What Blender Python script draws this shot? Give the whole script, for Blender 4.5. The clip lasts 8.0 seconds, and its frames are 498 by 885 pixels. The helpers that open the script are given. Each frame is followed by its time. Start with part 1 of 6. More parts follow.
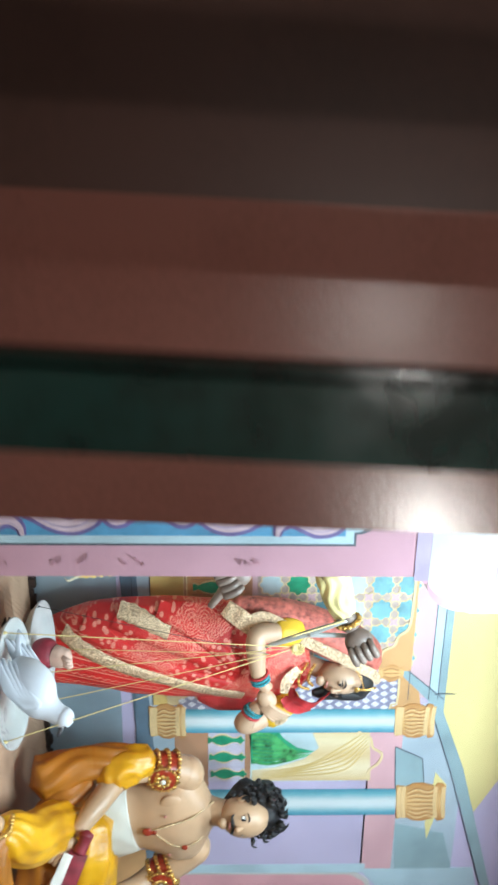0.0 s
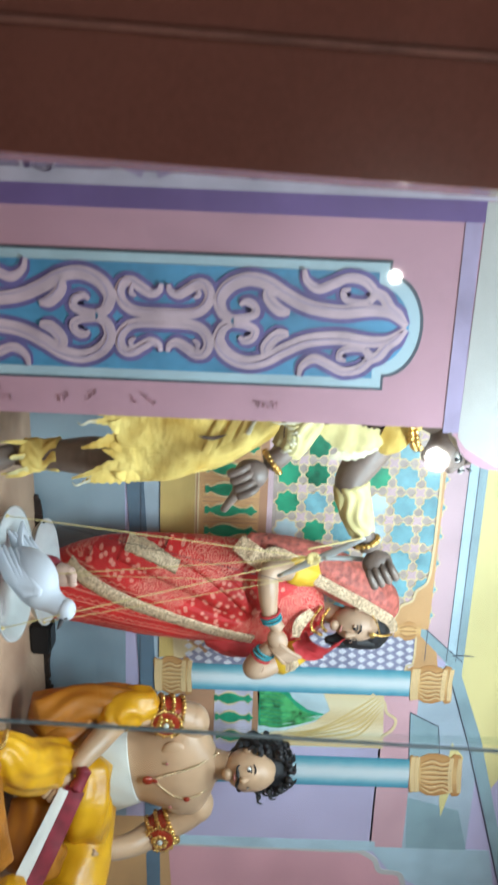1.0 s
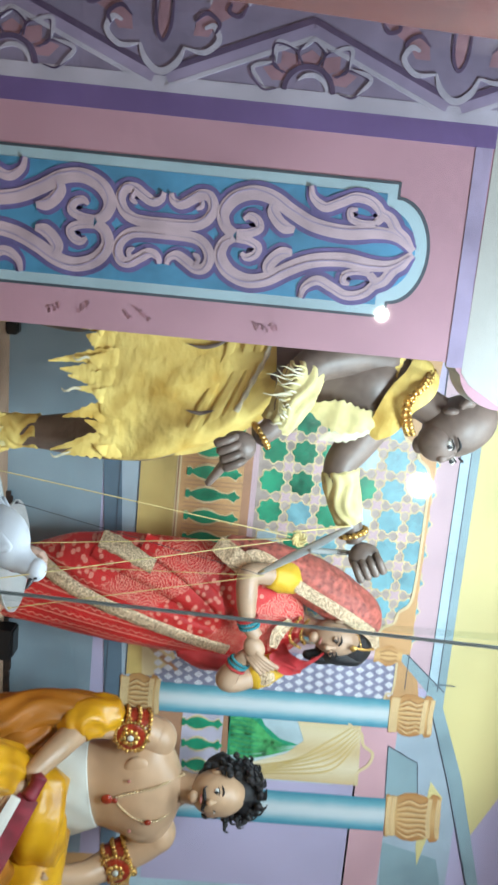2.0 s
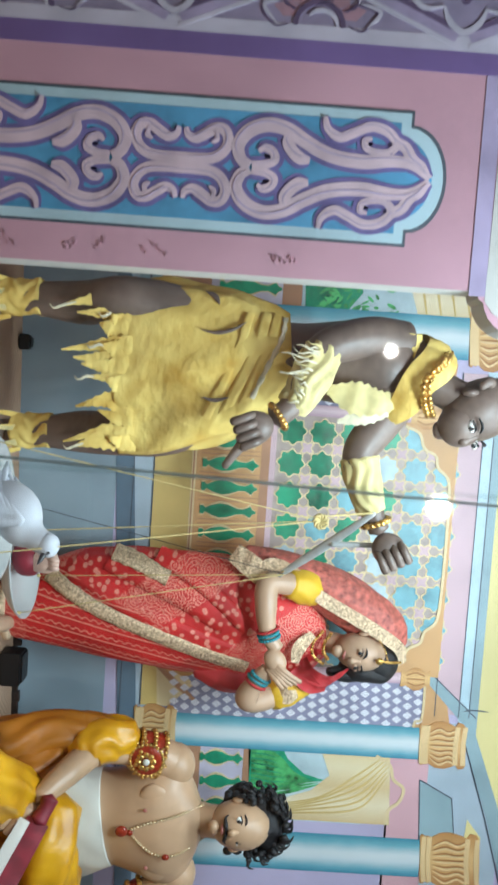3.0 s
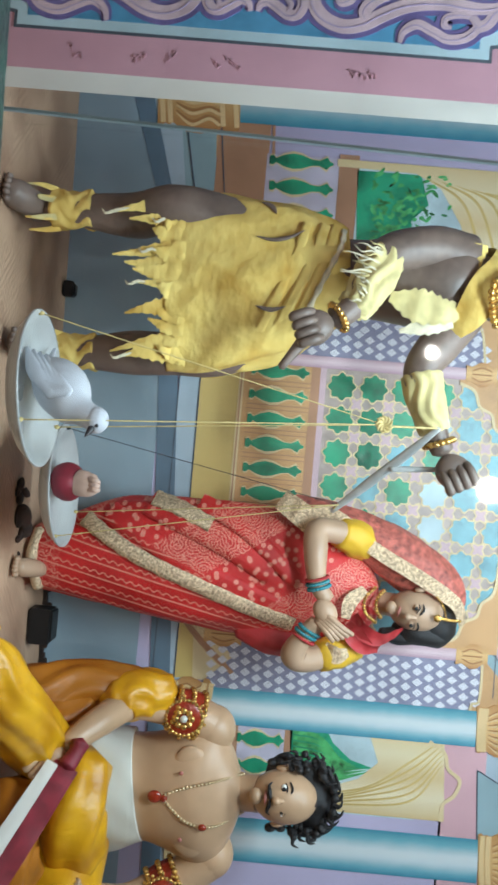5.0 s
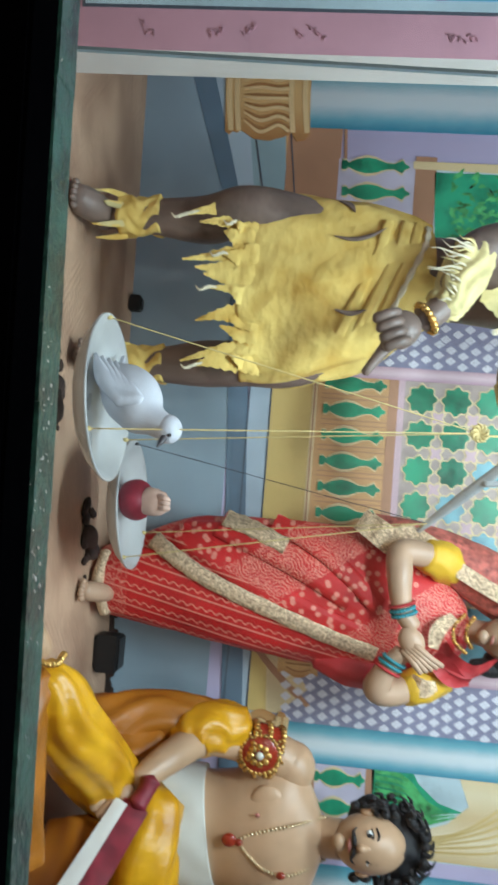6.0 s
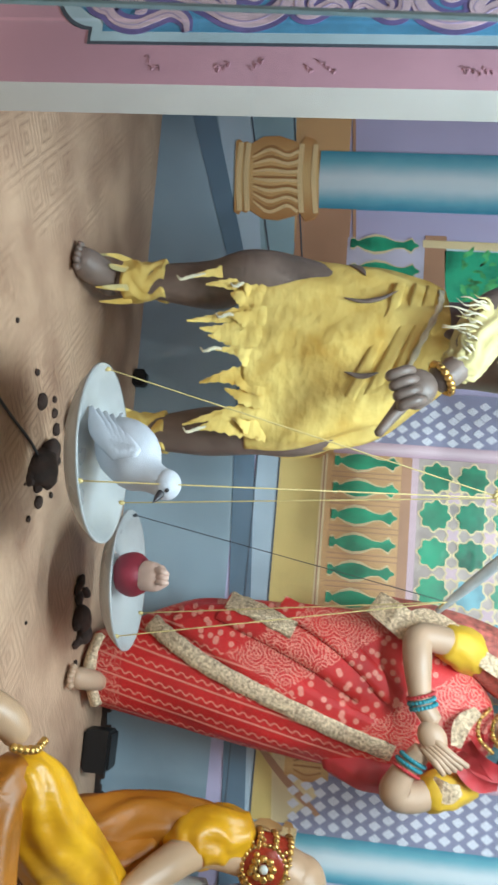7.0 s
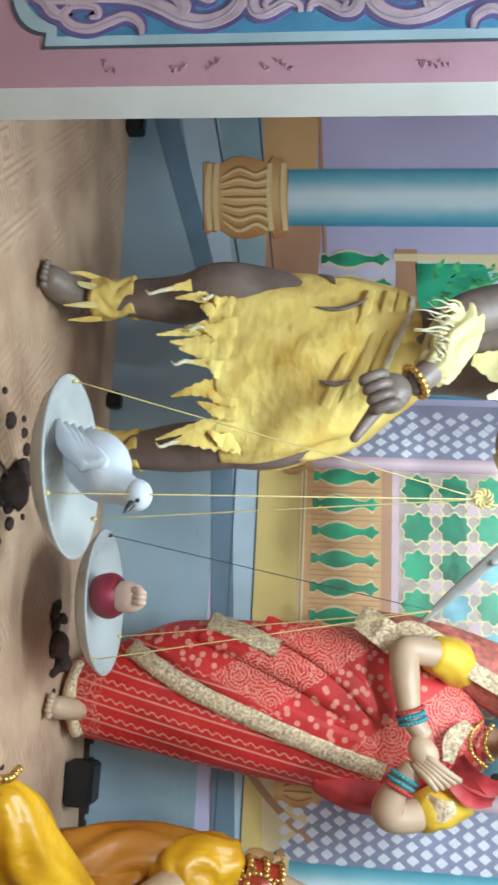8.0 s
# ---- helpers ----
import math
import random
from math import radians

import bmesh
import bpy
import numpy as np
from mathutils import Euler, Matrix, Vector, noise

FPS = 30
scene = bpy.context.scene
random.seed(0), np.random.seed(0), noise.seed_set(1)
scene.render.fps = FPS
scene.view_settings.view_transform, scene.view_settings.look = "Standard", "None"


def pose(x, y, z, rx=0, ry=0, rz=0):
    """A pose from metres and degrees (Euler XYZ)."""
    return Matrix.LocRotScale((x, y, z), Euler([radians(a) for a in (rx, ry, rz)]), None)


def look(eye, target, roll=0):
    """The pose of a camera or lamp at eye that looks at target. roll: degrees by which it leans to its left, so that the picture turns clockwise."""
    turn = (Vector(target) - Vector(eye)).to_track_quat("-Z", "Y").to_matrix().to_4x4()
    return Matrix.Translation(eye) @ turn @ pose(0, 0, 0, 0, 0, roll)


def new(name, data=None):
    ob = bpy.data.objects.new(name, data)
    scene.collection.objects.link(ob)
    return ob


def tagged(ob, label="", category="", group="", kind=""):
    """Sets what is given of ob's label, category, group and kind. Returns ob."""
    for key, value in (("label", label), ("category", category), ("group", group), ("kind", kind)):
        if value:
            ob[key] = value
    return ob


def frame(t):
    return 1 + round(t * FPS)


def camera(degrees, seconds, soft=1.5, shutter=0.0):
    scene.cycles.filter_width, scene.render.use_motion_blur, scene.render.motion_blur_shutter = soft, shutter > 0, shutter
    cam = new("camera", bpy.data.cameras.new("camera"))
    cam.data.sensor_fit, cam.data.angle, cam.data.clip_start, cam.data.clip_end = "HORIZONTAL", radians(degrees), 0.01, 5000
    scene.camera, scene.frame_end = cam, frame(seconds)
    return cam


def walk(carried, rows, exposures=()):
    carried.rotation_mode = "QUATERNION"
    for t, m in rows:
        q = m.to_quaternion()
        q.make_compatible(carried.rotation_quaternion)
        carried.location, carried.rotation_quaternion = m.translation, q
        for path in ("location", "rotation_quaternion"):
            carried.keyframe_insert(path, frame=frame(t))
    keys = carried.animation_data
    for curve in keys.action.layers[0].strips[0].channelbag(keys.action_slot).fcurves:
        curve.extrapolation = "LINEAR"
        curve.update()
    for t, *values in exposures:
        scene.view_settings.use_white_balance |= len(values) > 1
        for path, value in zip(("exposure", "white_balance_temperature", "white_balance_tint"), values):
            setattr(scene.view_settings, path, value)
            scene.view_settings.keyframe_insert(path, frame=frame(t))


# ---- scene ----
cam = camera(34.6, 8.0, soft=2.6, shutter=0.5)
PATH = [
    (0, (1.772, -0.019, 0.912), (2.428, 1.87, 0.967), 90.4),
    (0.5, (2.053, -0.051, 0.925), (2.583, 1.876, 0.988), 93.0),
    (1, (2.235, -0.056, 0.912), (2.8, 1.862, 0.93), 92.2),
    (1.2, (2.292, -0.057, 0.903), (2.888, 1.852, 0.941), 93.3),
    (2.5, (2.779, -0.051, 0.89), (2.968, 1.94, 0.941), 94.9),
    (3, (2.927, -0.037, 0.891), (3.061, 1.958, 0.923), 93.9),
    (3.5, (3.081, 0.041, 0.877), (3.242, 2.034, 0.924), 96.2),
    (4, (3.242, 0.075, 0.853), (3.273, 2.074, 0.917), 92.9),
    (4.2, (3.315, 0.078, 0.865), (3.295, 2.077, 0.923), 93.6),
    (5.3, (3.488, 0.119, 0.813), (3.415, 2.117, 0.748), 95.1),
    (5.5, (3.511, 0.165, 0.807), (3.431, 2.161, 0.714), 95.1),
    (6, (3.493, 0.254, 0.771), (3.367, 2.241, 0.584), 94.3),
    (6.5, (3.51, 0.344, 0.754), (3.279, 2.314, 0.497), 92.7),
    (7, (3.588, 0.404, 0.773), (3.196, 2.353, 0.546), 94.0),
    (7.3, (3.632, 0.440, 0.769), (3.177, 2.372, 0.497), 93.0),
    (7.5, (3.654, 0.457, 0.767), (3.171, 2.381, 0.511), 92.4),
    (8, (3.634, 0.455, 0.798), (3.157, 2.388, 0.605), 91.7),
]
walk(cam, [(t, look(eye, target, roll)) for t, eye, target, roll in PATH],
     exposures=[(0.0, 0.35), (0.5, 0.05), (1.2, -0.05), (2.5, -0.08), (3.5, -0.26), (4.2, -0.26), (5.5, -0.28), (6.5, -0.1), (8.0, 0.05)])


# ---- light ----
world = bpy.data.worlds.new("dim_hall")
scene.world = world
world.use_nodes = True
world.node_tree.nodes["Background"].inputs[0].default_value = (0.55, 0.6, 0.7, 1)
world.node_tree.nodes["Background"].inputs[1].default_value = 0.035


def area_lamp(name, eye, target, sx, sy, watts, colour):
    data = bpy.data.lights.new(name, "AREA")
    data.shape, data.size, data.size_y, data.energy, data.color = "RECTANGLE", sx, sy, watts, colour
    ob = new(name, data)
    ob.matrix_world = look(eye, target)
    return ob


# tube lights over the opening, between the glass and the painted front, and inside under the ceiling
area_lamp("tube_light_front", (3.3, 1.16, 2.25), (3.2, 2.3, 0.6), 0.9, 0.10, 56, (0.81, 1.0, 1.12))
area_lamp("tube_light_inner", (3.75, 1.98, 2.62), (3.75, 2.38, 0.3), 2.0, 0.06, 40, (0.81, 1.0, 1.12))


# ---- materials ----
def nodes_of(m):
    m.use_nodes = True
    nt = m.node_tree
    return nt, nt.nodes["Principled BSDF"]


def paint(name, rgb, rough=0.55, var=0.10, scale=5.0, fine=70.0, bump=0.15, metal=0.0, stain=None, spec=0.5, folds=None):
    """A surface colour with broad blotches, fine grain and slight relief."""
    m = bpy.data.materials.new(name)
    nt, b = nodes_of(m)
    geo = nt.nodes.new("ShaderNodeNewGeometry")
    n1 = nt.nodes.new("ShaderNodeTexNoise")
    n1.inputs["Scale"].default_value, n1.inputs["Detail"].default_value = scale, 6
    n2 = nt.nodes.new("ShaderNodeTexNoise")
    n2.inputs["Scale"].default_value, n2.inputs["Detail"].default_value = fine, 4
    nt.links.new(geo.outputs["Position"], n1.inputs["Vector"])
    mp = nt.nodes.new("ShaderNodeMapping")
    mp.inputs["Scale"].default_value = folds or (1, 1, 1)
    nt.links.new(geo.outputs["Position"], mp.inputs["Vector"])
    nt.links.new(mp.outputs[0], n2.inputs["Vector"])
    mix = nt.nodes.new("ShaderNodeMix")
    mix.data_type = "RGBA"
    dark = stain or [c * (1 - 2.2 * var) for c in rgb]
    lite = [min(1, c * (1 + var)) for c in rgb]
    mix.inputs["A"].default_value, mix.inputs["B"].default_value = (*dark, 1), (*lite, 1)
    ramp = nt.nodes.new("ShaderNodeMapRange")
    ramp.inputs["From Min"].default_value, ramp.inputs["From Max"].default_value = 0.3, 0.62
    add = nt.nodes.new("ShaderNodeMath")
    add.operation = "MULTIPLY_ADD"
    add.inputs[1].default_value = 0.25
    nt.links.new(n2.outputs["Fac"], add.inputs[0])
    sc = nt.nodes.new("ShaderNodeMath")
    sc.operation = "MULTIPLY"
    sc.inputs[1].default_value = 0.77
    nt.links.new(n1.outputs["Fac"], sc.inputs[0])
    nt.links.new(sc.outputs[0], add.inputs[2])
    nt.links.new(add.outputs[0], ramp.inputs["Value"])
    nt.links.new(ramp.outputs["Result"], mix.inputs["Factor"])
    nt.links.new(mix.outputs["Result"], b.inputs["Base Color"])
    rr = nt.nodes.new("ShaderNodeMapRange")
    rr.inputs["To Min"].default_value, rr.inputs["To Max"].default_value = max(0.03, rough - 0.1), min(1, rough + 0.1)
    nt.links.new(n1.outputs["Fac"], rr.inputs["Value"])
    nt.links.new(rr.outputs["Result"], b.inputs["Roughness"])
    b.inputs["Metallic"].default_value = metal
    b.inputs["Specular IOR Level"].default_value = spec
    if bump:
        bp = nt.nodes.new("ShaderNodeBump")
        bp.inputs["Strength"].default_value, bp.inputs["Distance"].default_value = bump, 0.004 if fine > 30 else 0.022
        nt.links.new(n2.outputs["Fac"], bp.inputs["Height"])
        nt.links.new(bp.outputs["Normal"], b.inputs["Normal"])
    return m


def ramp_paint(name, stops, rough=0.5, axis=0):
    """Mural paint blended by brush across a shape, along its U or V."""
    m = bpy.data.materials.new(name)
    nt, b = nodes_of(m)
    uv = nt.nodes.new("ShaderNodeUVMap")
    sep = nt.nodes.new("ShaderNodeSeparateXYZ")
    nt.links.new(uv.outputs[0], sep.inputs[0])
    noise_n = nt.nodes.new("ShaderNodeTexNoise")
    noise_n.inputs["Scale"].default_value = 18
    ma = nt.nodes.new("ShaderNodeMath")
    ma.operation = "MULTIPLY_ADD"
    ma.inputs[1].default_value = 0.10
    sub = nt.nodes.new("ShaderNodeMath")
    sub.operation = "SUBTRACT"
    sub.inputs[1].default_value = 0.05
    geo = nt.nodes.new("ShaderNodeNewGeometry")
    nt.links.new(geo.outputs["Position"], noise_n.inputs["Vector"])
    nt.links.new(noise_n.outputs["Fac"], ma.inputs[0])
    nt.links.new(sep.outputs[axis], ma.inputs[2])
    nt.links.new(ma.outputs[0], sub.inputs[0])
    cr = nt.nodes.new("ShaderNodeValToRGB")
    while len(cr.color_ramp.elements) < len(stops):
        cr.color_ramp.elements.new(0.5)
    for e, (p, c) in zip(cr.color_ramp.elements, stops):
        e.position, e.color = p, (*c, 1)
    nt.links.new(sub.outputs[0], cr.inputs["Fac"])
    nt.links.new(cr.outputs["Color"], b.inputs["Base Color"])
    b.inputs["Roughness"].default_value = rough
    return m


DADO = paint("dado_blue_paint", (0.29, 0.385, 0.45), 0.45, 0.14, 2.5)
BAND = paint("slate_band_paint", (0.13, 0.20, 0.27), 0.5, 0.12)
PALEBLUE = paint("pale_blue_paint", (0.42, 0.52, 0.60), 0.5, 0.09)
TEAL = paint("teal_grey_paint", (0.29, 0.42, 0.46), 0.5, 0.1)
CREAM = paint("cream_paint", (0.72, 0.58, 0.34), 0.5, 0.08)
OCHRE = paint("ochre_yellow_paint", (0.62, 0.45, 0.16), 0.5, 0.12, 3)
CEILYEL = paint("ceiling_yellow_paint", (0.75, 0.66, 0.30), 0.55, 0.08, 2)
ORANGE = paint("orange_buff_paint", (0.62, 0.36, 0.16), 0.5, 0.1)
ORANGE_D = paint("brown_orange_paint", (0.45, 0.24, 0.14), 0.5, 0.1)
LAVENDER = paint("lavender_paint", (0.52, 0.47, 0.66), 0.5, 0.08, 2)
PINK = paint("pink_paint", (0.66, 0.40, 0.44), 0.5, 0.08, 3)
PINK_P = paint("pink_panel_paint", (0.60, 0.34, 0.42), 0.42, 0.09, 4)
ROSE = paint("rose_pink_paint", (0.70, 0.36, 0.40), 0.5, 0.1, 3)
PALEPINK = paint("pale_pink_paint", (0.60, 0.43, 0.47), 0.5, 0.08)
PURPLE = paint("violet_paint", (0.20, 0.13, 0.33), 0.45, 0.12)
LILAC = paint("lilac_paint", (0.40, 0.33, 0.50), 0.45, 0.12, 10)
FRIEZE_G = paint("dusty_violet_paint", (0.30, 0.25, 0.37), 0.45, 0.14, 9)
FRIEZE_R = paint("dusty_rose_paint", (0.44, 0.25, 0.31), 0.45, 0.14, 12)
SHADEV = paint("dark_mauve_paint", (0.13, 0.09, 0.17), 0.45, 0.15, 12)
SCROLLEDGE = paint("soft_violet_paint", (0.17, 0.14, 0.34), 0.45, 0.15, 14)
LILAC_P = paint("pale_lilac_paint", (0.56, 0.52, 0.63), 0.45, 0.1, 10)
SCROLLW = paint("scroll_pink_white_paint", (0.66, 0.50, 0.57), 0.45, 0.12, 14)
PANELBLUE = paint("sky_blue_panel_paint", (0.10, 0.33, 0.55), 0.4, 0.18, 6)
PALEAQUA = paint("pale_aqua_paint", (0.46, 0.62, 0.70), 0.45, 0.1)
WHITEP = paint("off_white_paint", (0.56, 0.55, 0.53), 0.5, 0.08, 4)
GREEN = paint("emerald_paint", (0.02, 0.30, 0.16), 0.35, 0.3, 9)
GREENL = paint("foliage_green_paint", (0.07, 0.36, 0.12), 0.45, 0.45, 22, 90)
AQUA = paint("aqua_paint", (0.19, 0.43, 0.49), 0.4, 0.2, 9)
SKYP = paint("painted_sky", (0.48, 0.62, 0.66), 0.5, 0.14, 8)
LATGROUND = paint("lattice_beige_paint", (0.44, 0.36, 0.32), 0.45, 0.14, 14)
DIAMGROUND = paint("grey_violet_paint", (0.27, 0.27, 0.38), 0.5, 0.1)
DIAMOND = paint("diamond_white_paint", (0.70, 0.70, 0.76), 0.5, 0.06)
LINE = paint("dark_outline_paint", (0.08, 0.10, 0.13), 0.5, 0.1)
BROWNW = paint("brown_wall_gloss_paint", (0.22, 0.085, 0.066), 0.22, 0.10, 3, 110, 0.07)
# pinkish brown for the highlight painted along the pilaster's edge
EDGELIGHT = paint("pinkish_edge_highlight", (0.31, 0.145, 0.115), 0.4, 0.2, 12)
DARKW = paint("darker_brown", (0.055, 0.024, 0.018), 0.35, 0.15, 3, 60, 0.03)
BOTTLE = paint("bottle_green_gloss_paint", (0.004, 0.026, 0.022), 0.14, 0.3, 18, 60, 0.04, stain=(0.002, 0.012, 0.010))
SILLGREEN = paint("chipped_green_paint", (0.014, 0.060, 0.045), 0.35, 0.45, 40, 160, 0.5)
# near-black without gloss: the shade below the rail is put into this colour
UNLITBLACK = paint("unlit_black", (0.0008, 0.0008, 0.001), 0.9, 0.2, spec=0.0)
SMUDGE = paint("faded_maroon_paint", (0.46, 0.25, 0.31), 0.6, 0.3, 60)
THREAD = paint("white_frayed_thread", (0.70, 0.64, 0.46), 0.8, 0.15, 30)
PLASTER = paint("hall_plaster", (0.30, 0.25, 0.22), 0.7, 0.12, 2)
COLBLUE = ramp_paint("column_blue_paint", [(0.0, (0.05, 0.27, 0.36)), (0.2, (0.18, 0.44, 0.52)), (0.45, (0.66, 0.74, 0.76)),
                                          (0.62, (0.62, 0.72, 0.75)), (0.85, (0.16, 0.42, 0.52)), (1.0, (0.04, 0.25, 0.36))])
COLPINK = ramp_paint("column_pink_paint", [(0.0, (0.55, 0.36, 0.42)), (0.5, (0.74, 0.58, 0.62)), (1.0, (0.5, 0.32, 0.4))])
URN = ramp_paint("urn_gold_paint", [(0.0, (0.50, 0.24, 0.08)), (0.4, (0.74, 0.47, 0.20)), (0.6, (0.72, 0.45, 0.19)), (1.0, (0.46, 0.21, 0.07))])
URN_L = paint("urn_highlight_paint", (0.80, 0.58, 0.30), 0.45, 0.08)
URN_D = paint("urn_groove_paint", (0.42, 0.20, 0.07), 0.5, 0.1)
CURTAIN = ramp_paint("curtain_cream_paint", [(0.0, (0.72, 0.56, 0.30)), (0.25, (0.80, 0.70, 0.46)), (0.5, (0.68, 0.52, 0.28)), (0.75, (0.82, 0.72, 0.50)), (1.0, (0.66, 0.50, 0.26))])
STEEL = paint("dull_steel", (0.52, 0.55, 0.55), 0.34, 0.15, 8, 90, 0.1, metal=0.25)
PLATEW = paint("white_enamel", (0.41, 0.42, 0.42), 0.3, 0.12, 9, 80, 0.1)
STRING = paint("yellow_cord", (0.62, 0.48, 0.20), 0.6, 0.1, 40)
DARKSTRING = paint("dark_wire", (0.03, 0.03, 0.035), 0.5, 0.1)
DOVE = paint("white_plumage", (0.58, 0.60, 0.66), 0.6, 0.06, 30, 200, 0.4)
BEAK = paint("dark_beak", (0.04, 0.035, 0.04), 0.4, 0.1)
MAROON = paint("maroon_cloth", (0.24, 0.020, 0.035), 0.55, 0.25, 20, 200, 0.4)
FLESHY = paint("pale_pink_plaster", (0.62, 0.42, 0.34), 0.5, 0.1, 20)
BLACKP = paint("black_plastic", (0.010, 0.010, 0.011), 0.4, 0.2)
CLOD = paint("dark_clay", (0.040, 0.022, 0.016), 0.8, 0.3, 30, 120, 0.6)
# mannequins
SKIN_D = paint("dark_grey_brown_skin_paint", (0.178, 0.130, 0.108), 0.44, 0.24, 7, 60, 0.1)
SKIN_F = paint("fair_skin_paint", (0.52, 0.33, 0.20), 0.4, 0.10, 6, 60, 0.06)
SKIN_W = paint("tan_skin_paint", (0.50, 0.33, 0.22), 0.4, 0.10, 6, 60, 0.06)
HAIR = paint("black_hair", (0.012, 0.012, 0.014), 0.5, 0.3, 60, 300, 0.7)
YELLOW_T = paint("torn_yellow_cotton", (0.72, 0.55, 0.17), 0.82, 0.20, 8, 24, 0.5, stain=(0.52, 0.29, 0.035), folds=(0.8, 1, 1.1))
CREAM_T = paint("frayed_cream_cotton", (0.64, 0.55, 0.26), 0.85, 0.18, 12, 60, 0.4)
SATIN = paint("golden_yellow_satin", (0.64, 0.33, 0.010), 0.36, 0.24, 6, 10, 0.5, stain=(0.42, 0.16, 0.004), folds=(1.6, 1.0, 0.35))
SATIN_O = paint("orange_satin", (0.38, 0.13, 0.010), 0.44, 0.18, 6, 10, 0.5, folds=(1.6, 1.0, 0.35))
WAISTC = paint("pale_grey_satin", (0.60, 0.60, 0.55), 0.4, 0.1, 6, 100, 0.2)
GOLD = paint("gold_trim", (0.72, 0.44, 0.13), 0.28, 0.2, 40, 200, 0.4, metal=0.85)
ZARI = paint("gold_brocade", (0.66, 0.50, 0.33), 0.36, 0.55, 110, 320, 1.0, metal=0.5, stain=(0.22, 0.12, 0.08))
REDGEM = paint("red_enamel", (0.30, 0.030, 0.012), 0.25, 0.2, 40)
WHITE_E = paint("painted_white", (0.75, 0.74, 0.70), 0.3, 0.03)
LIP = paint("lip_paint", (0.42, 0.15, 0.12), 0.4, 0.05)
BLOUSE = paint("yellow_blouse", (0.74, 0.44, 0.03), 0.55, 0.12, 10, 140, 0.3)
REDCLOTH = paint("crimson_net_cloth", (0.50, 0.035, 0.040), 0.5, 0.2, 14, 160, 0.4)
BANGLE = paint("teal_bangle", (0.03, 0.25, 0.30), 0.25, 0.1)
PEARL = paint("pearl_beads", (0.66, 0.50, 0.30), 0.25, 0.15, 60, 200, 0.1, metal=0.3)


def sari_material():
    """Red printed cotton: dots and flowers above, upright stripes with dots below a slanting line."""
    m = paint("red_printed_sari", (0.58, 0.020, 0.020), 0.55, 0.14, 7, 180, 0.5)
    nt = m.node_tree
    b = nt.nodes["Principled BSDF"]
    base = b.inputs["Base Color"].links[0].from_socket
    geo = nt.nodes.new("ShaderNodeNewGeometry")
    sep = nt.nodes.new("ShaderNodeSeparateXYZ")
    nt.links.new(geo.outputs["Position"], sep.inputs[0])

    def op(kind, a, c, third=None):
        n = nt.nodes.new("ShaderNodeMath")
        n.operation = kind
        for k, v in enumerate((a, c, third)):
            if v is None:
                continue
            if isinstance(v, (int, float)):
                n.inputs[k].default_value = v
            else:
                nt.links.new(v, n.inputs[k])
        return n.outputs[0]

    flat = nt.nodes.new("ShaderNodeCombineXYZ")
    nt.links.new(sep.outputs[0], flat.inputs[0])
    nt.links.new(sep.outputs[2], flat.inputs[1])

    def vor(scale):
        v = nt.nodes.new("ShaderNodeTexVoronoi")
        v.inputs["Scale"].default_value = scale
        v.voronoi_dimensions = "2D"
        nt.links.new(flat.outputs[0], v.inputs["Vector"])
        return v.outputs["Distance"]

    dots = op("LESS_THAN", vor(30), 0.27)
    rings = vor(15)
    ring = op("LESS_THAN", op("ABSOLUTE", op("SUBTRACT", op("MODULO", rings, 0.16), 0.08), 0), 0.022)
    wave = nt.nodes.new("ShaderNodeTexNoise")
    wave.inputs["Scale"].default_value = 22
    nt.links.new(geo.outputs["Position"], wave.inputs["Vector"])
    vine = op("LESS_THAN", op("ABSOLUTE", op("SUBTRACT", op("MODULO", wave.outputs["Fac"], 0.09), 0.045), 0), 0.011)
    upper = op("MAXIMUM", dots, 0.0)
    paisley_mask = op("GREATER_THAN", op("SINE", op("MULTIPLY_ADD", sep.outputs[2], 9.0, op("MULTIPLY", sep.outputs[0], 14.0)), 0), 0.1)
    fancy = op("MAXIMUM", op("MULTIPLY", ring, paisley_mask), op("MULTIPLY", vine, paisley_mask))
    upper = op("MAXIMUM", op("MULTIPLY", upper, op("SUBTRACT", 1.0, paisley_mask)), fancy)
    # stripes lean with the cloth
    s = op("MULTIPLY_ADD", sep.outputs[2], -0.23, sep.outputs[0])
    st = op("MODULO", op("MULTIPLY", s, 19.0), 1.0)
    stripe = op("LESS_THAN", op("ABSOLUTE", op("SUBTRACT", st, 0.5), 0), 0.06)
    wig = op("ADD", st, op("MULTIPLY", op("SINE", op("MULTIPLY", sep.outputs[2], 190.0), 0), 0.10))
    wavy = op("LESS_THAN", op("ABSOLUTE", op("SUBTRACT", wig, 0.12), 0), 0.06)
    low = op("MAXIMUM", stripe, wavy)
    side = op("GREATER_THAN", op("SUBTRACT", op("SUBTRACT", sep.outputs[0], 3.62), op("MULTIPLY", op("SUBTRACT", sep.outputs[2], 0.20), 0.47)), 0.0)
    pat = op("ADD", op("MULTIPLY", low, side), op("MULTIPLY", upper, op("SUBTRACT", 1.0, side)))
    lo = op("LESS_THAN", sep.outputs[2], 0.14)
    pat = op("MULTIPLY", op("MAXIMUM", pat, op("MULTIPLY", lo, vine)), 0.80)
    mix = nt.nodes.new("ShaderNodeMix")
    mix.data_type = "RGBA"
    mix.inputs["B"].default_value = (0.78, 0.30, 0.22, 1)
    nt.links.new(base, mix.inputs["A"])
    nt.links.new(pat, mix.inputs["Factor"])
    nt.links.new(mix.outputs["Result"], b.inputs["Base Color"])
    return m


SARI = sari_material()
VEIL = paint("pink_red_veil_net", (0.50, 0.13, 0.10), 0.6, 0.35, 45, 150, 0.6)


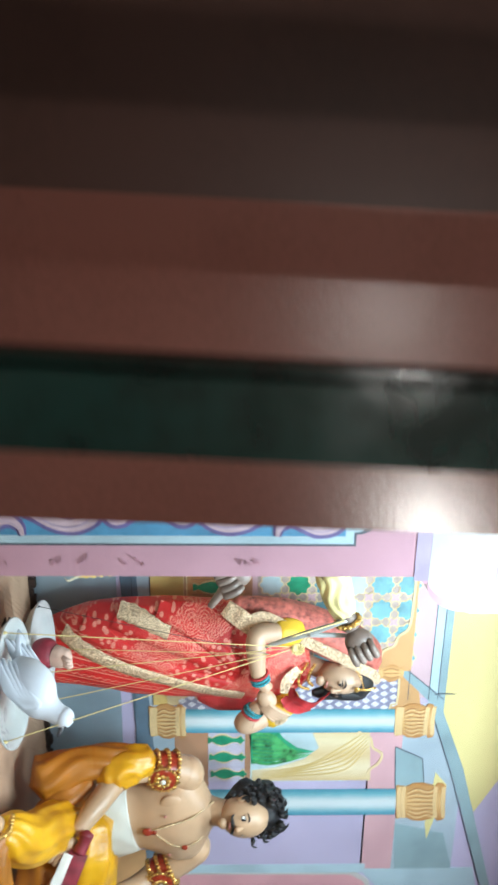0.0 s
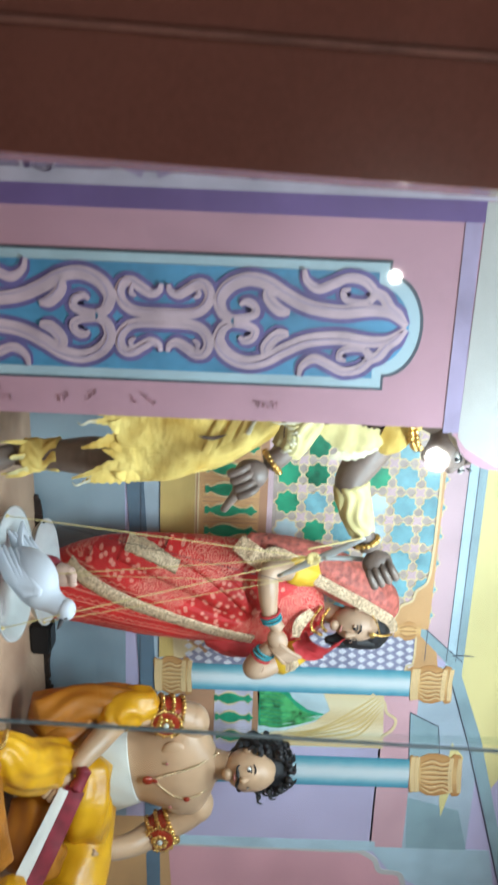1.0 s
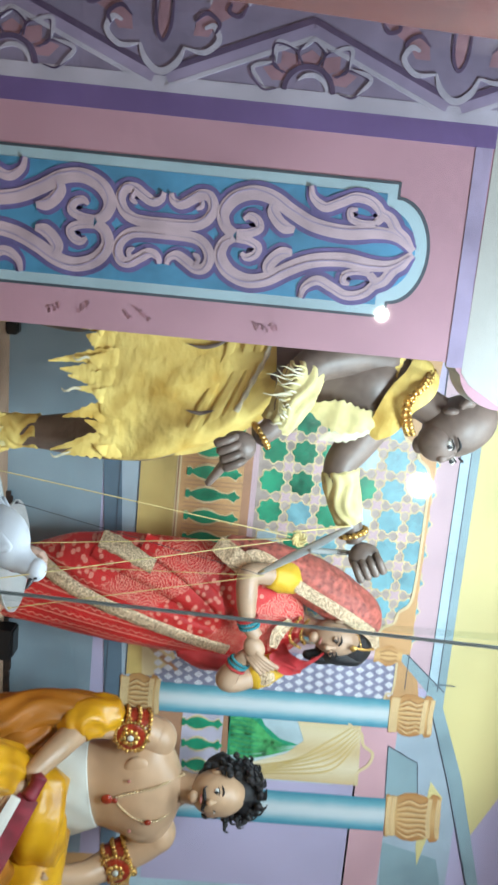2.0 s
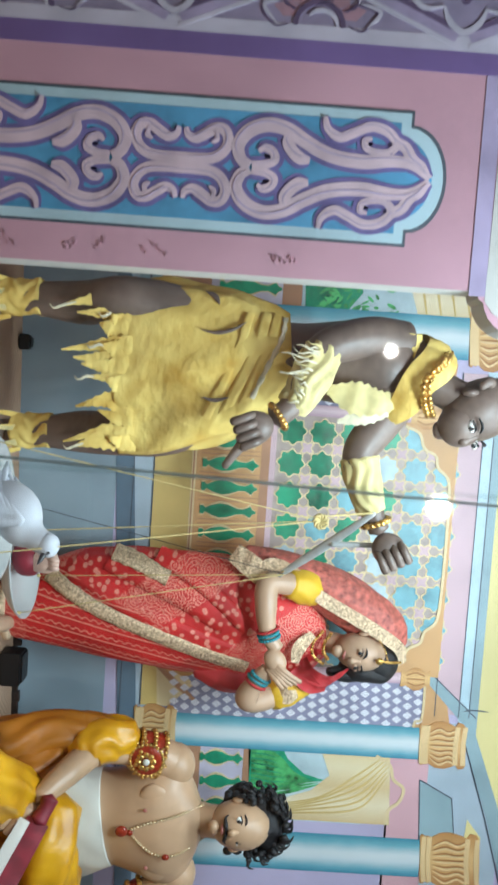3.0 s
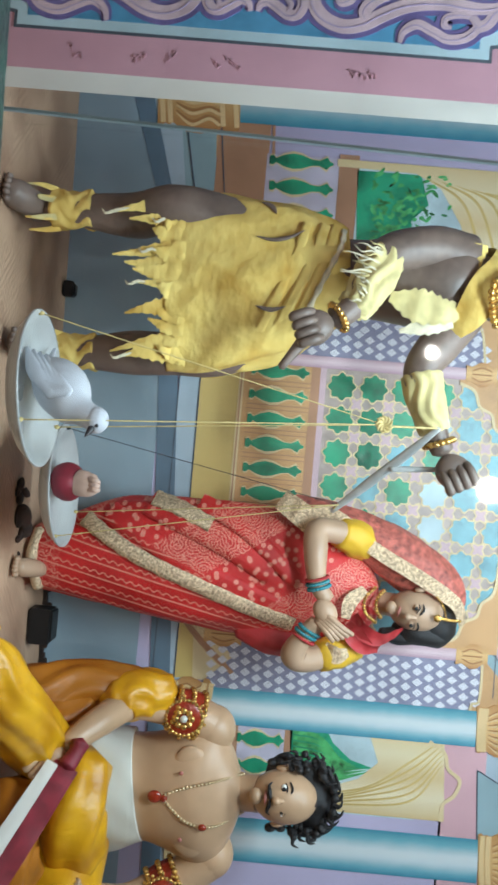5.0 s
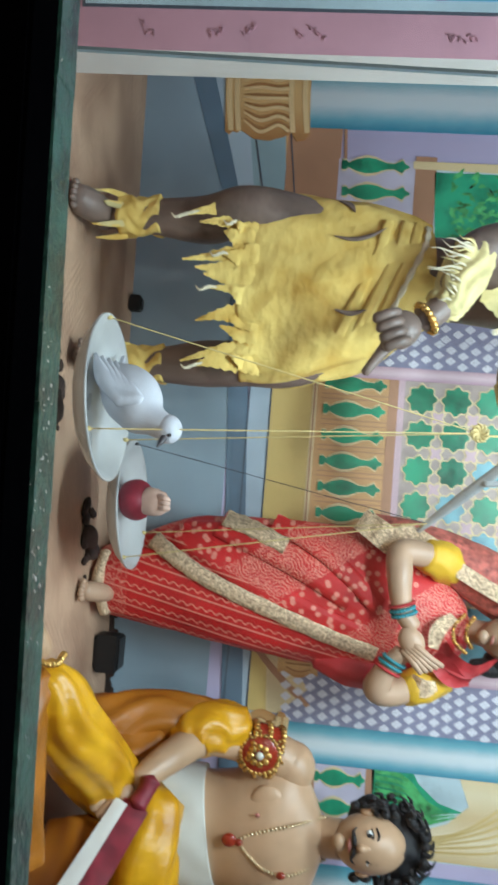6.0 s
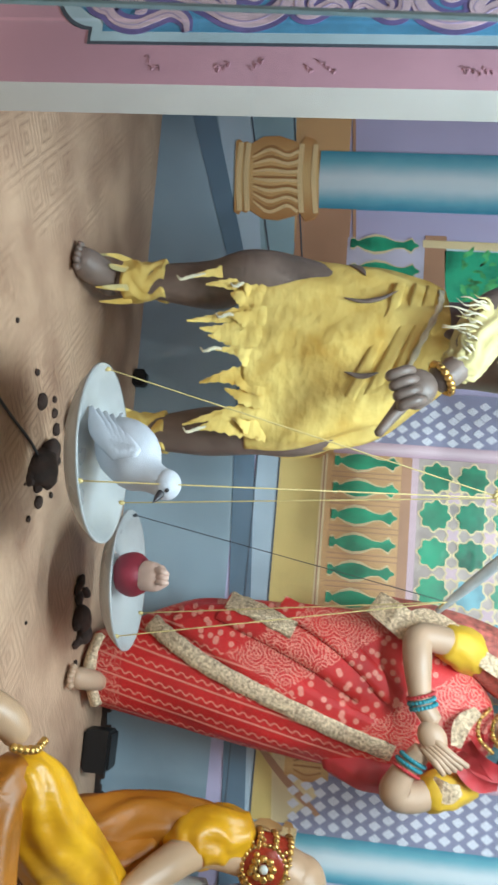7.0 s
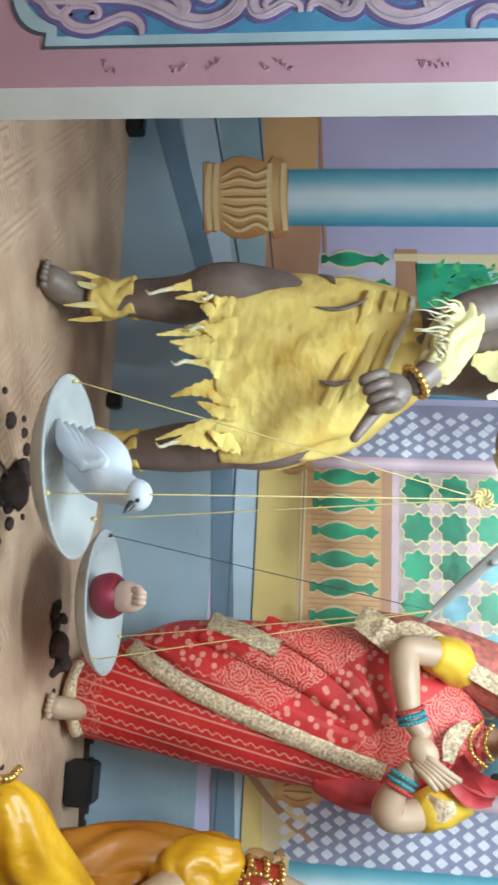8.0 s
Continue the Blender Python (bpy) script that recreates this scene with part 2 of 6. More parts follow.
def floor_material():
    """Faded terracotta sheet with an embossed diamond print, dust and damp stains."""
    m = paint("terracotta_sheet", (0.50, 0.33, 0.22), 0.6, 0.20, 4.0, 55, 0.6, stain=(0.30, 0.165, 0.105))
    nt = m.node_tree
    b = nt.nodes["Principled BSDF"]
    base = b.inputs["Base Color"].links[0].from_socket
    geo = nt.nodes.new("ShaderNodeNewGeometry")
    mp = nt.nodes.new("ShaderNodeMapping")
    mp.inputs["Rotation"].default_value = (0, 0, radians(45))
    mp.inputs["Scale"].default_value = (7.5, 7.5, 7.5)
    nt.links.new(geo.outputs["Position"], mp.inputs["Vector"])
    fract = nt.nodes.new("ShaderNodeVectorMath")
    fract.operation = "FRACTION"
    nt.links.new(mp.outputs[0], fract.inputs[0])
    mid = nt.nodes.new("ShaderNodeVectorMath")
    mid.operation = "SUBTRACT"
    mid.inputs[1].default_value = (0.5, 0.5, 0.5)
    nt.links.new(fract.outputs[0], mid.inputs[0])
    absv = nt.nodes.new("ShaderNodeVectorMath")
    absv.operation = "ABSOLUTE"
    nt.links.new(mid.outputs[0], absv.inputs[0])
    xyz = nt.nodes.new("ShaderNodeSeparateXYZ")
    nt.links.new(absv.outputs[0], xyz.inputs[0])
    ring = nt.nodes.new("ShaderNodeMath")
    ring.operation = "MAXIMUM"
    nt.links.new(xyz.outputs[0], ring.inputs[0])
    nt.links.new(xyz.outputs[1], ring.inputs[1])
    tri = nt.nodes.new("ShaderNodeMath")
    tri.operation = "PINGPONG"
    tri.inputs[1].default_value = 0.085
    nt.links.new(ring.outputs[0], tri.inputs[0])
    bk = nt.nodes.new("ShaderNodeMapRange")
    bk.inputs["From Min"].default_value, bk.inputs["From Max"].default_value = 0.045, 0.075
    nt.links.new(tri.outputs[0], bk.inputs["Value"])
    wear = nt.nodes.new("ShaderNodeTexNoise")
    wear.inputs["Scale"].default_value = 3
    nt.links.new(geo.outputs["Position"], wear.inputs["Vector"])
    wr = nt.nodes.new("ShaderNodeMapRange")
    wr.inputs["From Min"].default_value, wr.inputs["From Max"].default_value, wr.inputs["To Max"].default_value = 0.36, 0.60, 0.55
    nt.links.new(wear.outputs["Fac"], wr.inputs["Value"])
    mul = nt.nodes.new("ShaderNodeMath")
    mul.operation = "MULTIPLY"
    nt.links.new(bk.outputs["Result"], mul.inputs[0])
    nt.links.new(wr.outputs["Result"], mul.inputs[1])
    mix = nt.nodes.new("ShaderNodeMix")
    mix.data_type = "RGBA"
    mix.inputs["B"].default_value = (0.23, 0.125, 0.075, 1)
    nt.links.new(base, mix.inputs["A"])
    nt.links.new(mul.outputs[0], mix.inputs["Factor"])
    nt.links.new(mix.outputs["Result"], b.inputs["Base Color"])
    return m


FLOORM = floor_material()


def glass_material():
    m = bpy.data.materials.new("window_glass")
    m.use_nodes = True
    nt = m.node_tree
    nt.nodes.clear()
    out = nt.nodes.new("ShaderNodeOutputMaterial")
    tr = nt.nodes.new("ShaderNodeBsdfTransparent")
    tr.inputs[0].default_value = (0.95, 0.97, 0.96, 1)
    gl = nt.nodes.new("ShaderNodeBsdfGlossy")
    gl.inputs["Roughness"].default_value = 0.025
    fr = nt.nodes.new("ShaderNodeLayerWeight")
    fr.inputs["Blend"].default_value = 0.5
    pw = nt.nodes.new("ShaderNodeMath")
    pw.operation = "POWER"
    pw.inputs[1].default_value = 5.0
    nt.links.new(fr.outputs["Facing"], pw.inputs[0])
    sm = nt.nodes.new("ShaderNodeMath")
    sm.operation = "MULTIPLY_ADD"
    sm.inputs[1].default_value, sm.inputs[2].default_value = 0.7, 0.035
    nt.links.new(pw.outputs[0], sm.inputs[0])
    mix = nt.nodes.new("ShaderNodeMixShader")
    nt.links.new(sm.outputs[0], mix.inputs[0])
    nt.links.new(tr.outputs[0], mix.inputs[1])
    nt.links.new(gl.outputs[0], mix.inputs[2])
    nt.links.new(mix.outputs[0], out.inputs[0])
    return m


GLASS = glass_material()


def glow(name, colour, strength):
    m = bpy.data.materials.new(name)
    nt, b = nodes_of(m)
    b.inputs["Base Color"].default_value = (0.9, 0.9, 0.9, 1)
    b.inputs["Emission Color"].default_value = (*colour, 1)
    b.inputs["Emission Strength"].default_value = strength
    return m


# ---- builders ----
def mesh_of(name, bm, mats, smooth=False):
    bmesh.ops.recalc_face_normals(bm, faces=bm.faces)
    me = bpy.data.meshes.new(name)
    bm.to_mesh(me)
    bm.free()
    for m in mats if isinstance(mats, (list, tuple)) else [mats]:
        me.materials.append(m)
    if smooth:
        for p in me.polygons:
            p.use_smooth = True
    return me


def thing(name, bm, mats, label="", category="", group="", kind="", smooth=False):
    return tagged(new(name, mesh_of(name, bm, mats, smooth)), label, category, group, kind)


def part(name, bm, mats, parent, label="", smooth=False):
    ob = new(name, mesh_of(name, bm, mats, smooth))
    ob.parent = parent
    return tagged(ob, label)


def box(bm, x0, x1, y0, y1, z0, z1, mi=0, bevel=0.0):
    vs = [bm.verts.new((x, y, z)) for z in (z0, z1) for x, y in ((x0, y0), (x1, y0), (x1, y1), (x0, y1))]
    fs = [bm.faces.new([vs[k] for k in f]) for f in ((3, 2, 1, 0), (4, 5, 6, 7), (0, 1, 5, 4), (1, 2, 6, 5), (2, 3, 7, 6), (3, 0, 4, 7))]
    for f in fs:
        f.material_index = mi
    if bevel:
        bmesh.ops.bevel(bm, geom=list({e for f in fs for e in f.edges}), offset=bevel, segments=2, affect="EDGES")
    return bm


def slab(bm, pts, y, depth=0.003, mi=0):
    """An upright plate with the outline pts (x, z); its front lies at y, its back at y + depth. U runs across, V up."""
    uv = bm.loops.layers.uv.verify()
    xs, zs = [p[0] for p in pts], [p[1] for p in pts]
    w, h = max(xs) - min(xs) or 1, max(zs) - min(zs) or 1
    a = [bm.verts.new((x, y, z)) for x, z in pts]
    c = [bm.verts.new((x, y + depth, z)) for x, z in pts]
    fs = [bm.faces.new(a), bm.faces.new(c[::-1])]
    n = len(pts)
    fs += [bm.faces.new((a[k], c[k], c[(k + 1) % n], a[(k + 1) % n])) for k in range(n)]
    for f in fs:
        f.material_index = mi
        for lp in f.loops:
            lp[uv].uv = ((lp.vert.co.x - min(xs)) / w, (lp.vert.co.z - min(zs)) / h)
    return bm


def rect(x0, x1, z0, z1):
    return [(x0, z0), (x1, z0), (x1, z1), (x0, z1)]


def spline(pts, n=10):
    """Points on a smooth curve through pts (any dimension)."""
    p = np.array([tuple(q) for q in pts], float)
    p = np.vstack([2 * p[0] - p[1], p, 2 * p[-1] - p[-2]])
    s = (np.arange(n) / n)[None, :, None]
    a, b, c, d = (p[k:len(p) - 3 + k][:, None, :] for k in range(4))
    out = 0.5 * (2 * b + (c - a) * s + (2 * a - 5 * b + 4 * c - d) * s * s + (3 * b - a - 3 * c + d) * s**3)
    return np.vstack([out.reshape(-1, p.shape[1]), p[-2]])


def stroke(bm, pts, width, y, depth=0.003, mi=0, taper=(1.0, 1.0), n=8, smooth=True):
    """A brush stroke or moulding on an upright plane: pts (x, z), a width, tapering at its ends."""
    c = np.array(spline(pts, n) if smooth else pts)
    d = np.gradient(c, axis=0)
    d /= np.linalg.norm(d, axis=1)[:, None] + 1e-9
    nrm = np.stack([-d[:, 1], d[:, 0]], 1)
    s = np.linspace(0, 1, len(c))
    w = width / 2 * np.where(s < 0.5, taper[0] + (1 - taper[0]) * np.minimum(1, s * 4), taper[1] + (1 - taper[1]) * np.minimum(1, (1 - s) * 4))
    l, r = c + nrm * w[:, None], c - nrm * w[:, None]
    y -= random.uniform(0.0, 0.0005)
    rows = [[bm.verts.new((q[0], yy, q[1])) for q in side] for side, yy in ((l, y), (r, y), (r, y + depth), (l, y + depth))]
    for k in range(len(c) - 1):
        for a in range(4):
            b = (a + 1) % 4
            bm.faces.new((rows[a][k], rows[a][k + 1], rows[b][k + 1], rows[b][k])).material_index = mi
    for k in (0, -1):
        bm.faces.new([row[k] for row in rows]).material_index = mi
    return bm


def spiral(cx, cz, r0, r1, a0, a1, n=9):
    """Points of a spiral from radius r0 at a0 degrees to r1 at a1."""
    return [(cx + (r0 + (r1 - r0) * k / (n - 1)) * math.cos(radians(a0 + (a1 - a0) * k / (n - 1))),
             cz + (r0 + (r1 - r0) * k / (n - 1)) * math.sin(radians(a0 + (a1 - a0) * k / (n - 1)))) for k in range(n)]


def limb(bm, pts, radii, mi=0, seg=16, n=8, flat=1.0, ripple=0.0, waves=7, seed=0.0):
    """A rounded tube through pts with a radius at each; flat squeezes it front to back; ripple adds folds along it."""
    c = np.array(spline([(*p, r) for p, r in zip(pts, radii)], n))
    p, rad = c[:, :3], np.maximum(c[:, 3], 0.001)
    d = np.gradient(p, axis=0)
    d /= np.linalg.norm(d, axis=1)[:, None] + 1e-9
    ref = np.array((0, 1, 0)) if abs(d[0][1]) < 0.9 else np.array((1, 0, 0))
    rings, u = [], None
    for k in range(len(p)):
        v = ref - d[k] * (ref @ d[k]) if u is None else u - d[k] * (u @ d[k])
        u = v / np.linalg.norm(v)
        w = np.cross(d[k], u)
        ring = []
        for j in range(seg):
            a = 2 * math.pi * j / seg
            rr = rad[k] * (1 + ripple * math.sin(waves * a + seed + 2.2 * math.sin(k * 0.35 + seed)))
            ring.append(bm.verts.new(p[k] + rr * (math.cos(a) * u * flat + math.sin(a) * w)))
        rings.append(ring)
    for a, b in zip(rings, rings[1:]):
        for j in range(seg):
            bm.faces.new((a[j], a[(j + 1) % seg], b[(j + 1) % seg], b[j])).material_index = mi
    for ring, q, dd, r in ((rings[0], p[0], -d[0], rad[0]), (rings[-1], p[-1], d[-1], rad[-1])):
        tip = bm.verts.new(q + dd * r * 0.55)
        for j in range(seg):
            bm.faces.new((ring[j], ring[(j + 1) % seg], tip)).material_index = mi
    return bm


def blob(bm, centre, radii, mi=0, turn=(0, 0, 0), u=18, v=12, lump=0.0):
    """An ellipsoid, its surface uneven by lump."""
    m = Matrix.LocRotScale(centre, Euler([radians(a) for a in turn]), radii)
    c = Vector(centre)

    def vert(p):
        q = m @ Vector(p)
        if lump:
            q += (q - c) * lump * noise.noise(q * 18)
        return bm.verts.new(q)

    poles = [vert((0, 0, 1)), vert((0, 0, -1))]
    rings = [[vert((math.sin(math.pi * k / v) * math.cos(2 * math.pi * j / u), math.sin(math.pi * k / v) * math.sin(2 * math.pi * j / u), math.cos(math.pi * k / v))) for j in range(u)] for k in range(1, v)]
    for a, b in zip(rings, rings[1:]):
        for j in range(u):
            bm.faces.new((a[j], b[j], b[(j + 1) % u], a[(j + 1) % u])).material_index = mi
    for j in range(u):
        bm.faces.new((poles[0], rings[0][j], rings[0][(j + 1) % u])).material_index = mi
        bm.faces.new((poles[1], rings[-1][(j + 1) % u], rings[-1][j])).material_index = mi
    return bm


class Profile:
    """An upright draped form: rows of (z, x centre, x radius, y centre, y radius), bottom to top."""

    def __init__(self, rows):
        self.rows = np.array(spline(rows, 14))

    def at(self, z):
        return [np.interp(z, self.rows[:, 0], self.rows[:, k]) for k in range(1, 5)]

    def front(self, x, z, off=0.0):
        xc, rx, yc, ry = self.at(z)
        s = min(0.97, abs(x - xc) / (rx + off))
        return yc - (ry + off) * math.sqrt(1 - s * s)

    def build(self, bm, mi, seg=72, folds=0.02, waves=13, drift=3.0, tilt=0.0, seed=0.0, cap=True):
        rings = []
        for k, (z, xc, rx, yc, ry) in enumerate(self.rows):
            ring = []
            for j in range(seg):
                a = 2 * math.pi * j / seg
                f = 1 + folds * (math.sin(waves * a + drift * z * 5 + seed) + 0.6 * math.sin((waves * 1.7) * a - drift * z * 9 + seed))
                f += 1.6 * folds * noise.noise(Vector((3 * math.cos(a) + z * 4, 3 * math.sin(a), z * 7 + seed)))
                ring.append(bm.verts.new((xc + rx * f * math.cos(a), yc + ry * f * math.sin(a), z + tilt * math.cos(a) * rx)))
            rings.append(ring)
        for a, b in zip(rings, rings[1:]):
            for j in range(seg):
                bm.faces.new((a[j], a[(j + 1) % seg], b[(j + 1) % seg], b[j])).material_index = mi
        if cap:
            for ring in (rings[0], rings[-1]):
                bm.faces.new(ring).material_index = mi
        return bm


def drape(bm, pts, width, prof, mi, off=0.008, thick=0.004, wob=0.0, n=8, lens=False):
    """A cloth strip laid on a draped form along pts (x, z), its edges tucked in."""
    c = np.array(spline(pts, n))
    d = np.gradient(c, axis=0)
    d /= np.linalg.norm(d, axis=1)[:, None] + 1e-9
    nrm = np.stack([-d[:, 1], d[:, 0]], 1)
    rows = []
    for s, o in ((-0.5, off - 0.006), (-0.47, off + thick * 0.8), (-0.15, off + thick), (0.15, off + thick), (0.47, off + thick * 0.8), (0.5, off - 0.006)):
        row = []
        for k, q in enumerate(c):
            w = width * (1 + wob * math.sin(k * 1.7)) * (math.sin(math.pi * (k + 0.3) / (len(c) - 0.4)) if lens else 1)
            x, z = q + nrm[k] * w * s
            row.append(bm.verts.new((x, prof.front(x, z, o), z)))
        rows.append(row)
    for a, e in zip(rows, rows[1:]):
        for k in range(len(c) - 1):
            bm.faces.new((a[k], a[k + 1], e[k + 1], e[k])).material_index = mi
    return bm


def ribbon(bm, pts, widths, mi, side=(0, 0, 1), thick=0.004, n=8, curl=0.0, fray=0.0):
    """A free cloth strip in space through pts, its width lying along side; fray makes its edges ragged."""
    c = np.array(spline([(*p, w) for p, w in zip(pts, widths)], n))
    p, w = c[:, :3], c[:, 3]
    d = np.gradient(p, axis=0)
    d /= np.linalg.norm(d, axis=1)[:, None] + 1e-9
    t = min(thick, 0.0035)
    for face_side in (1, -1):
        rows = [[], [], [], []]
        for k in range(len(p)):
            s = np.array(side, float) - d[k] * (np.array(side, float) @ d[k])
            s /= np.linalg.norm(s) + 1e-9
            nn = np.cross(d[k], s)
            for r, (a, lift) in zip(rows, ((0.5, 0.0), (0.17, 1.0), (-0.17, 0.8), (-0.5, 0.0))):
                e = a * (1 + fray * math.sin(k * 2.3 + a * 5) * (abs(a) > 0.4))
                bend = (curl * w[k] + 0.05 * w[k] * math.sin(k * 0.9)) * lift
                r.append(bm.verts.new(p[k] + s * w[k] * e + nn * (bend + face_side * t * 0.5 * (0.4 + 0.6 * lift))))
        for a, e in zip(rows, rows[1:]):
            for k in range(len(p) - 1):
                bm.faces.new((a[k], a[k + 1], e[k + 1], e[k])).material_index = mi
    return bm


def beads(bm, pts, r, step, mi, jitter=0.0):
    """Beads strung along a curve."""
    c = np.array(spline(pts, 24))
    length = np.r_[0, np.cumsum(np.linalg.norm(np.diff(c, axis=0), axis=1))]
    for s in np.arange(0, length[-1], step):
        q = [np.interp(s, length, c[:, k]) for k in range(3)]
        blob(bm, q, [r * random.uniform(1 - jitter, 1 + jitter)] * 3, mi, u=8, v=6)
    return bm


def wire(bm, a, b, r, mi=0, sag=0.0):
    m = [(np.array(a) * (1 - s) + np.array(b) * s) - np.array((0, 0, sag * 4 * s * (1 - s))) for s in (0, 0.25, 0.5, 0.75, 1)]
    return limb(bm, m, [r] * 5, mi, seg=8, n=3)


# ---- the large structure ----
WALL, FRONT = 3.3, 1.66
def ground(x):
    """The stage floor climbs slightly to the right."""
    return 0.024 * (x - 3.6)


floor_bm = box(bmesh.new(), 0.8, 6.6, 1.12, WALL + 0.1, -0.2, 0.0)
for v in floor_bm.verts:
    if v.co.z > -0.1:
        v.co.z = ground(v.co.x)
floor = thing("floor", floor_bm, FLOORM,
              "worn terracotta floor sheet with faint diamond print", "floor", kind="structure")
wall_back = thing("wall_back", box(bmesh.new(), 0.8, 6.6, WALL, WALL + 0.15, -0.2, 2.9), LAVENDER,
                  "flat plaster wall painted as a palace hall", "wall", kind="structure")
thing("wall_west", box(bmesh.new(), 0.65, 0.8, 1.12, WALL + 0.15, -0.1, 2.9), PALEBLUE, "plain pale blue side wall", "wall", kind="structure")
thing("wall_east", box(bmesh.new(), 6.6, 6.75, 1.12, WALL + 0.15, -0.1, 2.9), PALEBLUE, "plain pale blue side wall", "wall", kind="structure")
thing("ceiling", box(bmesh.new(), 0.65, 6.75, 1.12, WALL + 0.15, 2.9, 3.0), WHITEP, "plain white plaster ceiling", "ceiling", kind="structure")
thing("hall_floor", box(bmesh.new(), -1.2, 7.2, -4.4, 1.12, -0.6, -0.5), PLASTER, "dull stone floor of the visitors' passage", "floor", kind="structure")
thing("hall_wall_south", box(bmesh.new(), -1.2, 7.2, -4.5, -4.4, -0.6, 3.0), PLASTER, "plain plaster wall of the passage", "wall", kind="structure")
thing("hall_wall_west", box(bmesh.new(), -1.3, -1.2, -4.5, 1.12, -0.6, 3.0), PLASTER, "plain plaster wall of the passage", "wall", kind="structure")
thing("hall_wall_east", box(bmesh.new(), 7.2, 7.3, -4.5, 1.12, -0.6, 3.0), PLASTER, "plain plaster wall of the passage", "wall", kind="structure")
thing("hall_ceiling", box(bmesh.new(), -1.2, 7.2, -4.4, 1.12, 2.95, 3.05), PLASTER, "plain plaster ceiling of the passage", "ceiling", kind="structure")

# glossy brown side wall beside the glass
def leaning(bm, slope, from_x=-9.0):
    """The posts and edges by the window are out of plumb: they lean to the right as they rise."""
    for v in bm.verts:
        if v.co.x > from_x:
            v.co.x += slope * (v.co.z - 0.9)
    return bm


brown = thing("wall_brown", leaning(box(bmesh.new(), -1.2, 2.18, 0.895, 1.15, -0.5, 2.95), 0.034, 0), BROWNW, "glossy reddish-brown painted wall beside the glass", "wall", kind="structure")
part("pilaster", leaning(box(bmesh.new(), 2.065, 2.196, 0.884, 1.145, -0.5, 2.949, 0, 0.004), 0.034), BROWNW, brown)
# the catch-light on the pilaster's edge, put in as a pale strip
part("edge_highlight", leaning(box(bmesh.new(), 2.058, 2.0645, 0.882, 0.90, -0.5, 2.949, 0, 0.002), 0.034), EDGELIGHT, brown, "pale strip painted as the edge's highlight")
# left of x 1.806 the wall carries a thin sheet of darker brown
part("dark_sheet", leaning(box(bmesh.new(), -1.2, 1.806, 0.878, 0.892, -0.5, 2.949, 0, 0.003), 0.036, 0), DARKW, brown, "thin sheet, darker brown than the wall it lies on")
# this wall's shade is in its near-black colour
thing("low_wall", box(bmesh.new(), 2.2, 7.2, 0.70, 0.76, -0.5, 0.50), UNLITBLACK, "wall under the window rail, its shade put into a near-black colour", "wall", kind="structure")

# green frame in front of the window
frame_ob = tagged(new("window_frame"), "dark bottle-green gloss-painted window frame, chipped along its lower rail", "window frame")
part("post", leaning(box(bmesh.new(), 1.891, 1.957, 0.47, 0.51, -0.5, 2.9, 0, 0.008), 0.045), BOTTLE, frame_ob)
slope = Matrix.Translation((3.45, 0, 0.629)) @ pose(0, 0, 0, 0, -2.2, 0)
rail_bm = bmesh.new()
for k in range(90):
    x0 = -1.45 + k * 0.056
    box(rail_bm, x0, x0 + 0.056, 0.637 + random.uniform(-0.0010, 0.0010), 0.664 + random.uniform(-0.0006, 0.0006), -0.05, random.uniform(-0.0008, 0.0))
rail_bm.transform(slope)
part("lower_rail", rail_bm, SILLGREEN, frame_ob, "green painted rail with worn chipped edge")
# added board: its black stands in for the rail's unlit front face
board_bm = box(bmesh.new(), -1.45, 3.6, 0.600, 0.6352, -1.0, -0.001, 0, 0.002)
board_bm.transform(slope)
part("unlit_board", board_bm, UNLITBLACK, frame_ob, "added board below the rail, near-black in place of the unlit front")
# pale specks: worn-off paint, and glints of light put in as white
specks = bmesh.new()
for k in range(46):
    x = random.gauss(0.05, 0.05) if k % 4 else random.uniform(-0.5, 0.5)
    w = random.uniform(0.0004, 0.0012)
    y = random.uniform(0.638, 0.655)
    box(specks, x, x + w * random.uniform(1, 2), y, y + w, -0.002, 0.0003)
specks.transform(slope)
part("chips_and_glints", specks, WHITEP, frame_ob, "pale specks for worn-off paint and for glints on the rail")

# glass
glass_ob = tagged(new("window_glass"), "two large clear glass sheets meeting at an upright joint", "glass", kind="structure")
for nm, (x0, x1, y) in (("pane", (2.19, 3.056, 1.05)), ("pane", (3.050, 6.6, 1.062))):
    bm = bmesh.new()
    slab(bm, rect(x0, x1, 0.0, 2.9), y, 0.0005)
    p = part(nm, bm, GLASS, glass_ob)
    p.visible_shadow = False
part("joint_edge", leaning(box(bmesh.new(), 3.0512, 3.0548, 1.047, 1.0525, 0.0, 2.9), 0.032), TEAL, glass_ob, "grey-green edge of the glass sheet")

# ---- mural on the back wall ----
def settle(pts, keep=False):
    """The painter's lines climb a little to the right outside the middle bay."""
    xs = [p[0] for p in pts]
    mid = sum(xs) / len(xs)
    if keep:
        return pts
    if 2.86 < mid < 4.07:
        return [(x, z + (0.014 if z > 1.5 else 0.0)) for x, z in pts]
    upright = len(pts) == 4 and len({round(p[0], 4) for p in pts}) == 2
    if upright or max(xs) - min(xs) < 0.2:
        return [(x, z + 0.066 * (mid - 3.2)) for x, z in pts]
    return [(x, z + 0.066 * (x - 3.2)) for x, z in pts]


def mural(name, pts, layer, mat, label="", keep=False):
    return part(name, slab(bmesh.new(), settle(pts, keep), WALL - 0.0025 * layer, 0.0025 * layer + 0.001), mat, wall_back, label)


